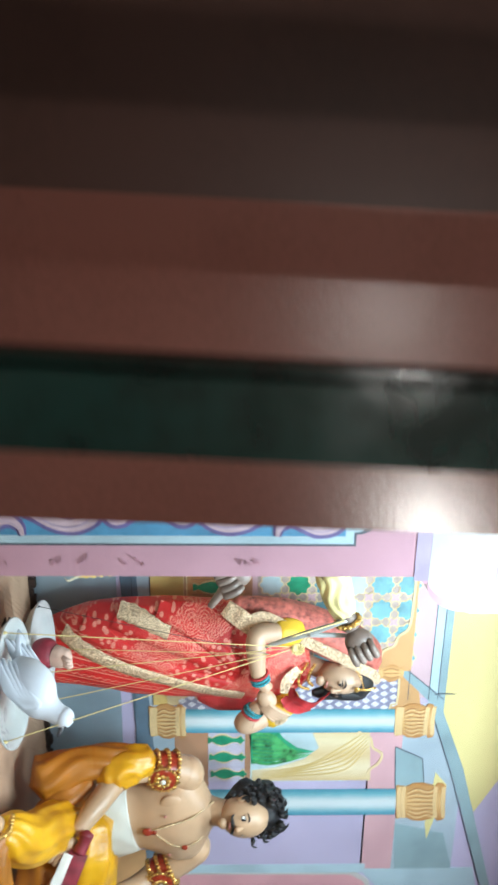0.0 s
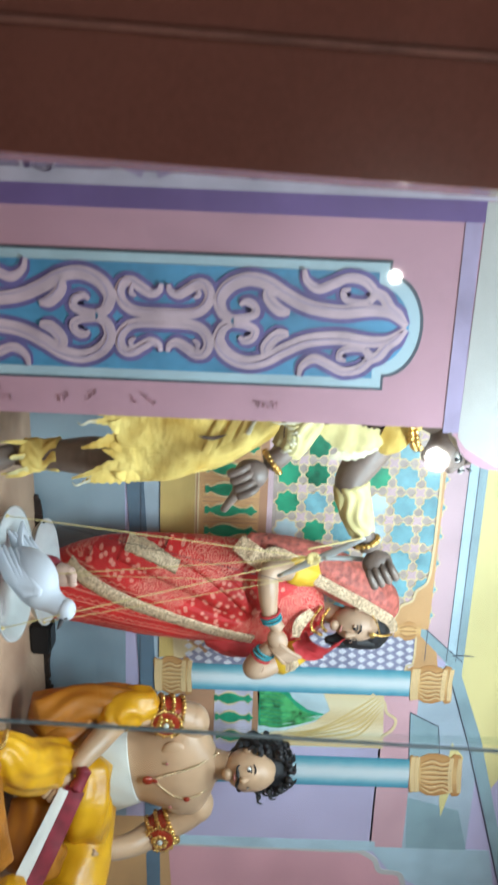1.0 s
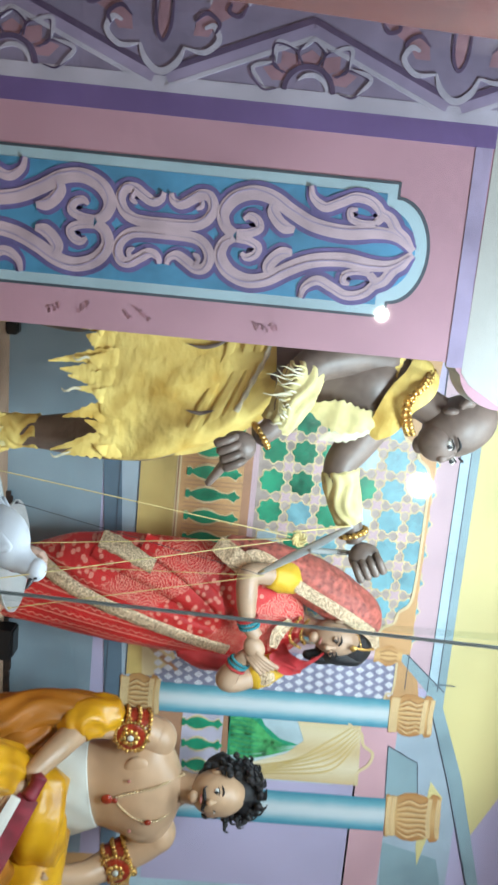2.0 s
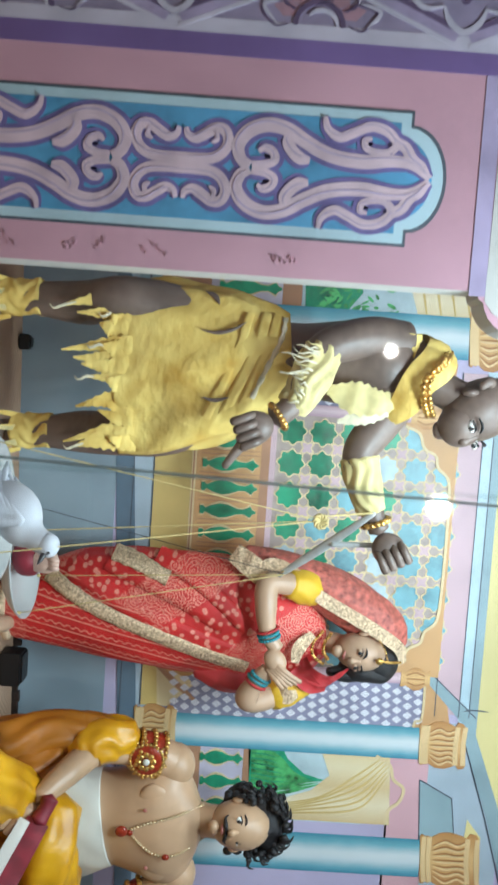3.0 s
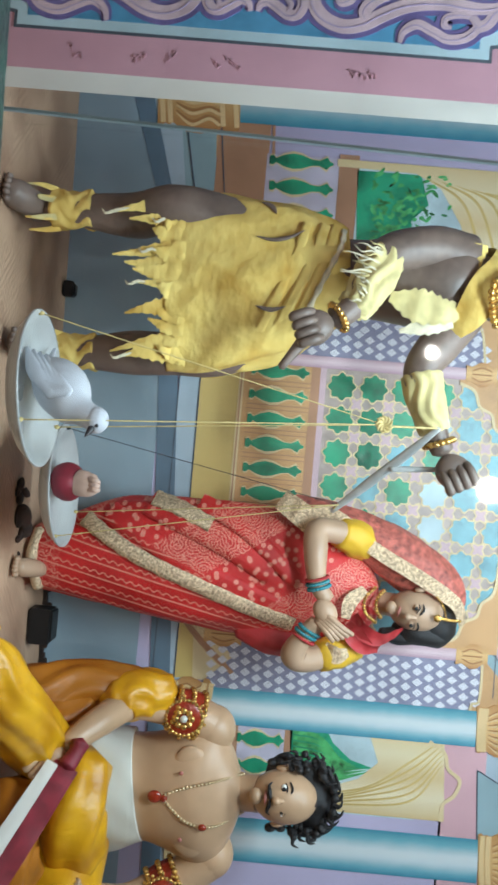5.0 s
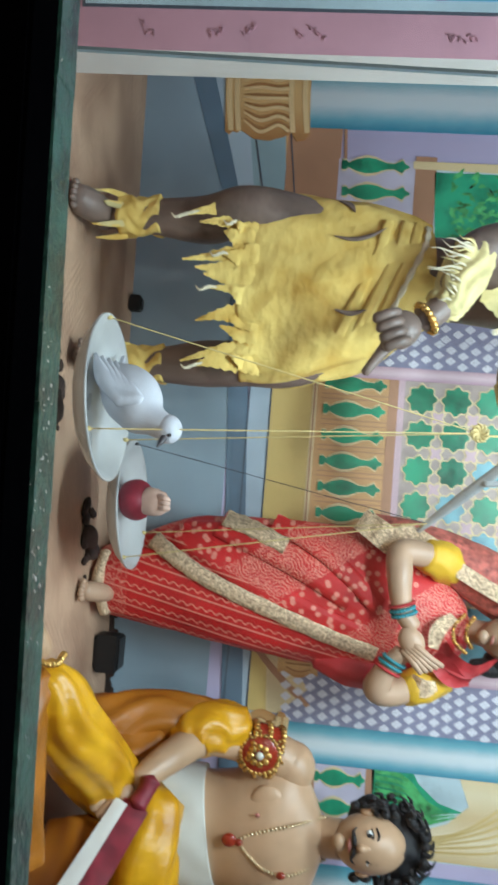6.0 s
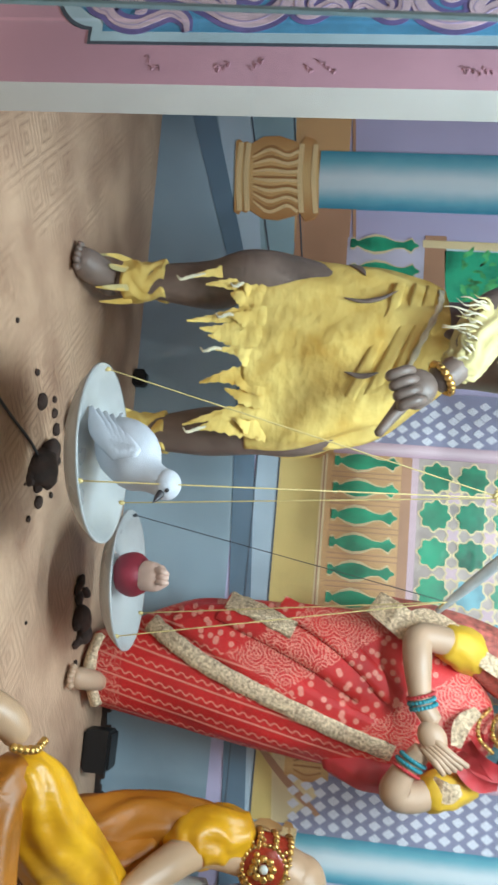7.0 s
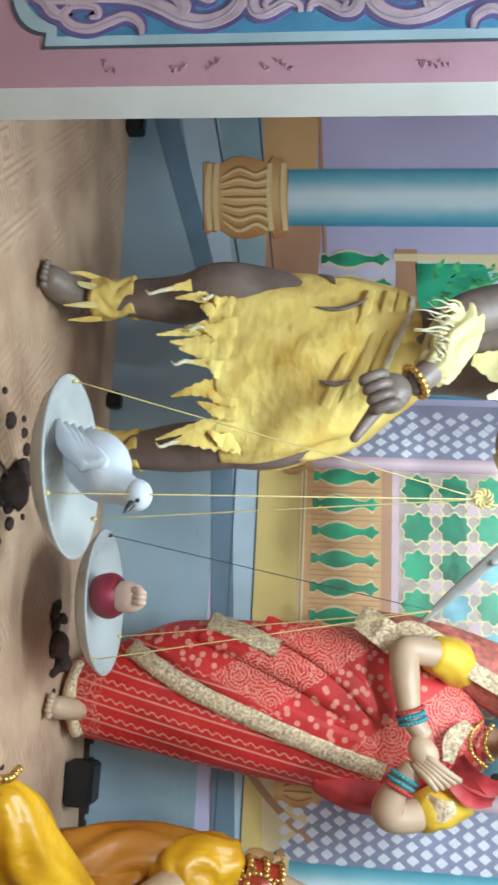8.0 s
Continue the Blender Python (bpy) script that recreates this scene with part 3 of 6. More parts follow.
def mural_stroke(name, pts, width, layer, mat, smooth=True, taper=(1, 1), label="", keep=False):
    return part(name, stroke(bmesh.new(), settle(pts, keep), width, WALL - 0.0025 * layer, 0.0025 * layer + 0.001, 0, taper, smooth=smooth), mat, wall_back, label)


mural("painted_dado", rect(0.82, 6.58, -0.07, 0.40), 1, DADO, "blue-grey painted dado", True)
mural("painted_band", [(0.82, 0.0), (0.98, 0.0), (2.74, 0.47), (2.74, 0.518), (0.82, 0.095)], 2, BAND)
mural("painted_band", [(2.74, 0.395), (4.62, 0.385), (5.3, 0.36), (6.58, 0.30), (6.58, 0.37), (5.3, 0.43), (4.62, 0.465), (2.74, 0.472)], 2, BAND)
mural("painted_step", [(0.82, 0.095), (2.74, 0.518), (2.74, 0.578), (0.82, 0.308)], 1.4, PALEBLUE)
mural("painted_step", [(0.82, 0.308), (2.74, 0.578), (2.74, 0.668), (0.82, 0.547)], 1.2, TEAL)
mural_stroke("painted_line", [(0.82, 0.308), (2.74, 0.578)], 0.006, 2.4, LINE, False)
mural_stroke("painted_line", [(0.82, 0.547), (2.74, 0.668)], 0.005, 2.4, LINE, False)
mural("painted_step", rect(2.74, 4.30, 0.472, 0.556), 1.4, PALEBLUE)
mural_stroke("painted_line", [(2.74, 0.556), (4.30, 0.556)], 0.005, 2.4, LINE, False)
mural_stroke("painted_line", [(2.74, 0.474), (4.6, 0.468)], 0.004, 2.6, LINE, False)
mural("painted_plinth", rect(2.74, 4.30, 0.556, 0.715), 1.4, OCHRE, "ochre yellow painted plinth")
mural("painted_step", rect(4.30, 6.58, 0.40, 0.57), 1.3, PALEBLUE)
mural("painted_shade", [(4.02, 0.556), (4.30, 0.556), (4.30, 0.60), (4.20, 0.715)], 1.9, CREAM)
mural_stroke("painted_line", [(4.05, 0.50), (4.16, 0.60), (4.27, 0.72)], 0.025, 2.2, ORANGE_D, True, (0.6, 0.6))
# left bay
mural("painted_wall_field", rect(0.82, 2.2, 0.545, 0.84), 1.1, ORANGE, "orange-buff painted wall base")
mural("painted_wall_field", rect(2.05, 2.62, 0.60, 0.81), 1.6, ORANGE_D)
mural_stroke("painted_line", [(0.82, 0.84), (2.17, 0.84)], 0.012, 1.9, ORANGE_D, False)
mural("painted_balustrade", rect(2.17, 2.62, 0.80, 1.095), 1.7, LILAC_P)
mural("painted_handrail", rect(2.15, 2.62, 1.095, 1.175), 2.0, ORANGE_D)
mural("painted_sky", rect(2.20, 2.62, 1.175, 1.70), 1.7, SKYP)
mural("painted_curtain", [(2.17, 1.10), (2.20, 1.10), (2.205, 1.42), (2.26, 1.52), (2.40, 1.60), (2.62, 1.66), (2.62, 2.0), (2.17, 2.0)], 2.4, CURTAIN, "cream painted curtain")
for k in range(5):
    z = 1.66 + 0.06 * k
    mural_stroke("painted_fold", [(2.22 + 0.01 * k, z - 0.20), (2.30, z - 0.06), (2.44, z), (2.61, z + 0.03)], 0.010, 2.8, OCHRE, True, (0.2, 0.4))
# right bay
mural("painted_wall_field", rect(4.30, 4.80, 0.57, 0.74), 1.6, ORANGE_D)
mural("painted_balustrade", rect(4.45, 4.77, 0.735, 0.94), 1.7, LILAC_P)
mural("painted_handrail", rect(4.45, 4.77, 0.92, 0.95), 2.0, ORANGE_D)
mural("painted_sky", rect(4.45, 4.77, 0.95, 1.45), 1.7, SKYP)
mural("painted_curtain", [(4.44, 1.26), (4.56, 1.30), (4.63, 1.22), (4.68, 1.08), (4.70, 0.95), (4.765, 0.95), (4.765, 1.56), (4.44, 1.56)], 2.4, CURTAIN, "cream painted curtain")
for k in range(6):
    mural_stroke("painted_fold", [(4.45 + 0.02 * k, 1.55), (4.55 + 0.03 * k, 1.42), (4.66 + 0.015 * k, 1.25 - 0.02 * k), (4.71 + 0.008 * k, 1.0)], 0.007, 2.8, OCHRE, True, (0.3, 0.2))
mural("painted_wall_field", rect(4.765, 5.34, 0.57, 1.53), 1.5, LAVENDER, "lavender painted wall")
mural("painted_wall_field", rect(4.46, 5.36, 1.53, 1.70), 1.5, PINK)
mural_stroke("painted_scallop", [(4.46, 1.50), (4.50, 1.56), (4.56, 1.575), (4.60, 1.62), (4.66, 1.60), (4.70, 1.555), (4.765, 1.545)], 0.014, 3.0, CREAM)
mural("painted_frieze", rect(4.30, 5.42, 1.69, 2.03), 1.0, PALEBLUE)
mural("painted_block", [(4.555, 1.69), (4.84, 1.69), (4.84, 1.845), (4.63, 1.83)], 1.9, TEAL)
mural_stroke("painted_line", [(4.555, 1.69), (4.84, 1.69), (4.84, 1.845), (4.63, 1.83), (4.555, 1.69)], 0.005, 2.3, LINE, False)
mural("painted_wedge", [(4.72, 1.90), (5.05, 1.85), (5.16, 1.86), (4.80, 1.96)], 1.9, CEILYEL)
mural("painted_wedge", [(5.05, 1.69), (5.36, 1.69), (5.36, 2.0), (5.12, 1.95)], 1.8, TEAL)
mural("painted_border", rect(5.325, 5.385, 0.50, 1.53), 2.0, PALEAQUA)
mural_stroke("painted_line", [(5.385, 0.50), (5.395, 1.47)], 0.012, 2.5, WHITEP, False)
mural("painted_wall_field", [(5.39, 0.47), (6.58, 0.47), (6.58, 2.1), (5.95, 2.08), (5.80, 1.92), (5.68, 1.82), (5.63, 1.70), (5.53, 1.66), (5.51, 1.56), (5.44, 1.53), (5.39, 1.46)], 1.6, ROSE, "rose pink painted panel with scalloped top")
mural_stroke("painted_scallop", [(5.39, 1.46), (5.44, 1.53), (5.51, 1.56), (5.53, 1.66), (5.63, 1.70), (5.68, 1.82), (5.80, 1.92), (5.95, 2.08)], 0.028, 2.3, WHITEP)
mural("painted_wall_field", rect(5.22, 6.58, 0.05, 0.47), 1.5, ORANGE)
mural("painted_spandrel", [(5.36, 1.50), (5.50, 1.60), (5.70, 1.90), (5.95, 2.12), (6.58, 2.14), (6.58, 2.3), (5.36, 2.12)], 1.35, PALEAQUA)
# ceiling, cornices
mural("painted_ceiling", [(0.82, 2.60), (1.6, 2.36), (2.42, 2.13), (2.77, 2.0), (4.34, 2.0), (4.69, 2.13), (4.98, 2.225), (4.60, 2.42), (4.2, 2.75), (0.82, 2.75)], 1.25, CEILYEL, "pale yellow painted ceiling", True)
mural("painted_ceiling_field", [(4.98, 2.225), (6.58, 2.65), (6.58, 2.75), (4.2, 2.75), (4.60, 2.42)], 1.1, LAVENDER, "", True)
mural("painted_cornice", rect(2.80, 4.26, 1.818, 1.922), 1.6, PALEPINK, "", True)
mural("painted_cornice", rect(2.79, 4.30, 1.922, 1.967), 1.6, PALEAQUA, "", True)
mural("painted_cornice", [(2.78, 1.967), (4.325, 1.967), (4.345, 2.005), (2.76, 2.005)], 1.7, TEAL, "", True)
for z in (1.818, 1.922, 1.967):
    mural_stroke("painted_line", [(2.80, z), (4.27, z)], 0.004, 2.2, LINE, False, keep=True)
for s in (1, -1):
    g = lambda x: 3.553 + s * (x - 3.553)
    mural("painted_cornice", [(g(4.325), 1.967), (g(4.345), 2.005), (g(4.69), 2.14), (g(5.6), 2.40), (g(5.6), 2.35), (g(4.72), 2.085), (g(4.36), 1.955)], 2.0, TEAL, "", True)
    mural_stroke("painted_line", [(g(4.34), 1.945), (g(4.72), 2.078), (g(5.6), 2.345)], 0.005, 2.4, LINE, False, keep=True)
mural("painted_corner", [(4.085, 1.79), (4.125, 1.775), (4.31, 1.955), (4.325, 2.0), (4.27, 2.0)], 2.2, TEAL, "", True)
mural_stroke("painted_line", [(4.085, 1.79), (4.27, 2.0)], 0.005, 2.6, LINE, False, keep=True)
mural_stroke("crack", [(4.240, 1.945), (4.234, 1.99), (4.238, 2.05)], 0.005, 3.2, LINE, True, (0.3, 0.3), "", True)
# middle bay: balustrade and lattice
mural("painted_handrail", rect(3.02, 4.09, 0.712, 0.732), 2.0, CREAM)
mural("painted_handrail", rect(3.02, 4.09, 0.732, 0.750), 2.1, ORANGE)
mural_stroke("painted_line", [(3.02, 0.722), (4.09, 0.720)], 0.005, 2.5, ORANGE_D, False)
mural("painted_balustrade", rect(3.02, 4.09, 0.745, 1.005), 1.7, ORANGE)
mural("painted_handrail", rect(3.02, 4.09, 1.000, 1.036), 2.1, ORANGE_D)
mural("painted_handrail", rect(3.02, 4.09, 1.036, 1.060), 2.1, PALEPINK)
mural("painted_lattice_field", rect(3.02, 4.09, 1.06, 1.80), 1.6, LATGROUND, "beige ground of a painted star lattice")


def baluster_mesh(h):
    bm = bmesh.new()
    prof = [(0.016, 0.0), (0.018, 0.06), (0.008, 0.10), (0.022, 0.22), (0.030, 0.36), (0.026, 0.50), (0.012, 0.66), (0.010, 0.78), (0.024, 0.90), (0.010, 0.94), (0.004, 1.0)]
    for s, mi, y in ((1.35, 1, 0.0), (1.0, 0, -0.0015)):
        pts = [(w * s, v * h) for w, v in prof] + [(-w * s, v * h) for w, v in reversed(prof)]
        slab(bm, pts, y, 0.004, mi)
    return mesh_of("painted_baluster", bm, [GREEN, CREAM])


BAL, BAL_S = baluster_mesh(0.235), baluster_mesh(0.185)


def place(name, me, x, y, z, parent, scale=(1, 1, 1), ry=0.0):
    ob = new(name, me)
    ob.parent = parent
    if not 2.86 < x < 4.07:
        z += 0.066 * (x - 3.2)
    elif z > 1.5:
        z += 0.014
    ob.matrix_basis = Matrix.LocRotScale((x, y, z), Euler((0, radians(ry), 0)), scale)
    return ob


for k in range(11):
    place("painted_baluster", BAL, 3.05 + 0.0985 * k, WALL - 0.0065, 0.757, wall_back)
    if k < 10:
        for dx in (0.040, 0.058):
            mural_stroke("painted_spindle", [(3.05 + 0.0985 * k + dx, 0.75), (3.05 + 0.0985 * k + dx, 1.0)], 0.004, 2.2, ORANGE_D, False)
for k in range(4):
    place("painted_baluster", BAL, 2.195 + 0.105 * k, WALL - 0.0065, 0.825, wall_back, (1.05, 1, 1.1))
for k in range(3):
    place("painted_baluster", BAL_S, 4.51 + 0.105 * k, WALL - 0.0065, 0.74, wall_back)


def star_mesh(fill):
    bm = bmesh.new()
    for r, mi, y in ((0.0575, 1, 0.0), (0.0505, 0, -0.0015)):
        pts = [(r * (1 + 0.11 * math.cos(8 * a + 0.2)) * math.cos(a), r * (1 + 0.11 * math.cos(8 * a + 0.2)) * math.sin(a)) for a in np.linspace(0, 2 * math.pi, 48, endpoint=False)]
        slab(bm, pts, y, 0.004, mi)
    return mesh_of("painted_star", bm, [fill, CREAM])


STAR_G, STAR_A, STAR_S = star_mesh(GREEN), star_mesh(AQUA), star_mesh(SKYP)
knot_bm = bmesh.new()
slab(knot_bm, [(0.030 * (1 + 0.35 * math.cos(4 * a)) * math.cos(a), 0.030 * (1 + 0.35 * math.cos(4 * a)) * math.sin(a)) for a in np.linspace(0, 2 * math.pi, 32, endpoint=False)], 0, 0.004, 1)
slab(knot_bm, [(0.020 * (1 + 0.35 * math.cos(4 * a)) * math.cos(a), 0.020 * (1 + 0.35 * math.cos(4 * a)) * math.sin(a)) for a in np.linspace(0, 2 * math.pi, 32, endpoint=False)], -0.0015, 0.004, 0)
KNOT = mesh_of("painted_knot", knot_bm, [PALEPINK, CREAM])
for r in range(6):
    for c in range(8):
        x, z = 3.09 + 0.134 * c, 1.125 + 0.128 * r
        warm = c + 1.3 * r < 6.6 and r < 4
        place("painted_star", STAR_G if warm and (c + r) % 5 != 4 else (STAR_A if (c * 3 + r) % 3 else STAR_S), x, WALL - 0.0065, z, wall_back, ry=(c * 7 + r * 5) % 9 - 4)
        if c < 7 and r < 5:
            place("painted_knot", KNOT, x + 0.067, WALL - 0.0062, z + 0.064, wall_back, ry=45)
# arch spandrels
for s in (1, -1):
    f = lambda x: 3.555 + s * (x - 3.555)
    foil = [(4.072, 1.58), (4.045, 1.64), (3.985, 1.665), (3.955, 1.715), (3.905, 1.73), (3.86, 1.775), (3.76, 1.787)]
    mural("painted_spandrel", [(f(x), z) for x, z in foil] + [(f(3.555), 1.79), (f(3.555), 1.806), (f(4.10), 1.806), (f(4.10), 1.58)], 3.65, ORANGE)
    mural_stroke("painted_scallop", [(f(x), z) for x, z in foil] + [(f(3.555), 1.79)], 0.012, 4.1, CREAM)
    # thin pillar with a bulb at each end
    mural("painted_pillar", [(f(4.088), 0.74), (f(4.135), 0.74), (f(4.135), 1.62), (f(4.088), 1.62)], 3.9, COLPINK, "thin pink painted pillar")
    for z0, z1 in ((0.60, 0.75), (1.60, 1.725)):
        h = z1 - z0
        pts = [(-0.036, 0), (0.036, 0), (0.030, 0.18), (0.050, 0.45), (0.048, 0.65), (0.028, 0.85), (0.040, 1), (-0.040, 1), (-0.028, 0.85), (-0.048, 0.65), (-0.050, 0.45), (-0.030, 0.18)]
        mural("painted_capital", [(f(4.112) + a, z0 + v * h) for a, v in pts], 4.5, URN)
        for a in (-0.02, 0.0, 0.02):
            mural_stroke("painted_flute", [(f(4.112) + a * 0.7, z0 + 0.2 * h), (f(4.112) + a * 1.4, z0 + 0.5 * h), (f(4.112) + a * 0.8, z0 + 0.82 * h)], 0.006, 5.0, URN_D)
    # diamond screen
    mural("painted_screen", [(f(4.13), 0.60), (f(4.24), 0.575), (f(4.335), 0.575), (f(4.335), 1.66), (f(4.30), 1.665), (f(4.29), 1.69), (f(4.23), 1.70), (f(4.13), 1.705)], 1.8, DIAMGROUND, "grey-violet screen with white diamonds")
    mural("painted_spandrel", [(f(4.09), 1.70), (f(4.23), 1.70), (f(4.29), 1.69), (f(4.30), 1.665), (f(4.345), 1.66), (f(4.345), 1.82), (f(4.20), 1.80)], 2.1, ORANGE)
    mural_stroke("painted_scallop", [(f(4.13), 1.705), (f(4.23), 1.70), (f(4.29), 1.69), (f(4.30), 1.665), (f(4.335), 1.655)], 0.010, 2.8, CREAM)
dia = bmesh.new()
slab(dia, [(-0.0165, 0), (-0.003, -0.019), (0.003, -0.019), (0.0165, 0), (0.0, 0.021)], 0, 0.004)
DIA = mesh_of("painted_diamond", dia, [DIAMOND])
for s, cols in ((1, 5), (-1, 4)):
    for r in range(24):
        for c in range(cols):
            x = 4.152 + 0.041 * c + (0.0205 if r % 2 else 0)
            if x < 4.325:
                place("painted_diamond", DIA, 3.555 + s * (x - 3.555), WALL - 0.0062, 0.63 + 0.0455 * r, wall_back)


def painted_column(x0, x1, z0, z1, top, base, layer=3.0):
    """A blue mural column with a gold urn at the foot and the head."""
    mural("painted_column", rect(x0, x1, z0, z1), layer, COLBLUE, "blue painted column with white highlight")
    w, xc = (x1 - x0), (x0 + x1) / 2
    for za, zb, up in ((z1, top, 1), (base, z0, 0)):
        if zb - za < 0.02:
            continue
        h = zb - za
        o = [(0.62, 0.0), (0.66, 0.05), (0.60, 0.09), (0.63, 0.14), (0.58, 0.18), (0.72, 0.34), (0.74, 0.52), (0.66, 0.70), (0.60, 0.78), (0.74, 0.84), (0.70, 0.95), (0.60, 1.0)]
        right = [(xc + a * w, za + v * h) for a, v in o]
        mural("painted_capital", right + [(2 * xc - a, v) for a, v in reversed(right)], layer + 0.8, URN, "orange-gold fluted urn capital")
        for k in range(-3, 4):
            a = k / 3.4
            mural_stroke("painted_flute", [(xc + a * w * 0.44, za + 0.22 * h), (xc + a * w * 0.62, za + 0.42 * h), (xc + a * w * 0.50, za + 0.62 * h), (xc + a * w * 0.60, za + 0.76 * h)], 0.045 * w, layer + 1.3, URN_D, True, (0.4, 1.0))
            mural_stroke("painted_flute", [(xc + (a + 0.1) * w * 0.44, za + 0.22 * h), (xc + (a + 0.1) * w * 0.62, za + 0.42 * h), (xc + (a + 0.1) * w * 0.50, za + 0.62 * h), (xc + (a + 0.1) * w * 0.60, za + 0.76 * h)], 0.05 * w, layer + 1.5, URN_L, True, (0.3, 1.0))
        for v in (0.07, 0.16, 0.80, 0.965):
            mural_stroke("painted_ring", [(xc - 0.60 * w, za + v * h), (xc, za + (v - 0.025) * h), (xc + 0.60 * w, za + v * h)], 0.020, layer + 1.6, URN_L)


painted_column(1.805, 2.052, 0.70, 2.10, 2.10, 0.365)
painted_column(2.572, 2.748, 0.72, 1.865, 2.06, 0.50)
painted_column(4.325, 4.465, 0.635, 1.685, 1.885, 0.46)
painted_column(4.822, 4.99, 0.635, 1.695, 1.955, 0.46)


def leafy(name, x0, x1, z0, z1, count, layer, lean=0.0):
    """A painted bush: many small brush leaves."""
    bm = bmesh.new()
    for _ in range(count):
        x, z = random.uniform(x0, x1), z0 + (z1 - z0) * random.random() ** 1.4
        a = random.uniform(0.5, 2.6)
        l = random.uniform(0.02, 0.05)
        stroke(bm, [(x, z), (x + 0.5 * l * math.cos(a) + lean * 0.01, z + 0.5 * l * math.sin(a)), (x + l * math.cos(a), z + l * math.sin(a) * 0.9)],
               random.uniform(0.008, 0.016), WALL - 0.0025 * layer - random.uniform(0, 0.0012), 0.002, 0, (0.3, 0.1), n=3)
    part(name, bm, GREENL, wall_back, "loosely brushed green shrubs")


mural("painted_garden", [(2.21, 1.18), (2.62, 1.18), (2.62, 1.32), (2.50, 1.42), (2.40, 1.40), (2.33, 1.47), (2.21, 1.44)], 2.0, GREEN)
leafy("painted_shrubs", 2.21, 2.60, 1.18, 1.50, 150, 2.2)
mural("painted_garden", [(4.46, 0.95), (4.66, 0.95), (4.65, 1.06), (4.60, 1.18), (4.585, 1.28), (4.56, 1.19), (4.50, 1.12), (4.46, 1.10)], 2.0, GREEN)
for k in range(9):
    x = 4.47 + 0.022 * k
    mural_stroke("painted_frond", [(x, 0.96), (x + 0.012, 1.06), (4.56 + 0.005 * k, 1.15 + 0.014 * k)], 0.016, 2.3, GREENL, True, (1, 0.1))

# ---- painted front of the stage ----
outline = [(0.8, -0.1), (2.69, -0.1), (2.69, 1.378), (2.705, 1.38)] + [(2.705 + 0.08 * math.sin(a), 1.49 - 0.10 * math.cos(a)) for a in np.linspace(0.1, 1.57, 8)] + [(2.79, 1.50), (2.79, 2.25), (6.0, 2.25), (6.0, -0.1), (6.6, -0.1), (6.6, 2.9), (0.8, 2.9)]
front_bm = slab(bmesh.new(), outline, FRONT, 0.09)
front_bm.normal_update()
for f in front_bm.faces:
    if abs(f.normal.x) > 0.5:
        f.material_index = 1
    if abs(f.normal.z) > 0.5:
        f.material_index = 1
wall_front = thing("wall_front", front_bm, [PINK_P, WHITEP], "pink painted stage front with a white-edged opening", "wall", kind="structure")


def deco(name, pts, layer, mat, label=""):
    return part(name, slab(bmesh.new(), [(x, z - 0.047) for x, z in pts], FRONT - 0.0010 * layer, 0.0010 * layer + 0.001), mat, wall_front, label)


def deco_stroke(bm, pts, width, layer, mi=0, taper=(1, 1), smooth=True):
    return stroke(bm, [(x, z - 0.047) for x, z in pts], width, FRONT - 0.0010 * layer, 0.0010 * layer + 0.001, mi, taper, smooth=smooth)


deco("violet_stripe", rect(2.204, 2.248, -0.09, 1.445), 1.5, PURPLE, "dark violet painted stripe")
deco("pale_stripe", rect(2.174, 2.204, -0.09, 2.2), 1.8, LILAC_P)
deco("frieze_field", rect(1.5, 2.18, -0.09, 2.2), 1.0, FRIEZE_G, "mauve scrolled frieze")
deco("top_stripe", rect(2.248, 2.70, 1.405, 1.440), 1.6, LILAC)
deco("top_band", [(2.206, 1.445), (2.71, 1.440), (2.735, 1.46), (2.775, 1.53), (2.78, 1.60), (2.206, 1.60)], 1.2, WHITEP)
deco("top_stripe", rect(2.206, 2.78, 1.60, 1.625), 1.4, LILAC)
deco("top_band", rect(2.206, 2.78, 1.625, 1.80), 1.2, PALEPINK)
deco("top_stripe", rect(2.206, 2.78, 1.80, 1.83), 1.4, PURPLE)

UC, ZM = 2.470, 0.784


def panel_outline(grow):
    hw, zt, r = 0.1335 + grow, 0.472 + grow, 0.104 + grow
    top = [(r * math.cos(a), zt + (0.075 + grow * 0.2) * math.sin(a)) for a in np.linspace(0, math.pi, 17)]
    up = [(hw, zt - 0.0)] + top + [(-hw, zt - 0.0)]
    return [(UC + x, ZM + z) for x, z in up] + [(UC - x, ZM - z) for x, z in up]


deco("panel_line", panel_outline(0.006), 1.5, LINE)
deco("panel_border", panel_outline(0.0), 2.0, PALEAQUA)
deco("panel_field", panel_outline(-0.020), 2.6, PANELBLUE, "sky-blue panel ground")


def scrolls(paths, name, label):
    """Pale scrolls with soft violet edges: one quarter of the panel, mirrored over both its middles; (along, out) in 1.17 mm steps."""
    under, over, shade = bmesh.new(), bmesh.new(), bmesh.new()
    for k, (pts, w, tp) in enumerate(paths):
        for s in (1, -1):
            for e in (1, -1):
                p = [(UC + s * v * 0.00116, ZM + e * u * 0.00117) for u, v in pts]
                wide = w * 0.00116
                deco_stroke(under, p, wide + 0.020, 3.2 + 0.05 * k, 0, tp)
                deco_stroke(over, p, wide, 4.4 + 0.05 * k, 0, tp)
                q = [(x + s * 0.22 * wide * (0.4 if s > 0 else 1.0), z - 0.18 * wide) for x, z in p]
                deco_stroke(shade, q, wide * 0.10, 5.2, 0, (0.1, 0.1))
    part(name, over, SCROLLW, wall_front, label)
    part(name + "_edge", under, SCROLLEDGE, wall_front)
    part(name + "_shade", shade, LILAC, wall_front)


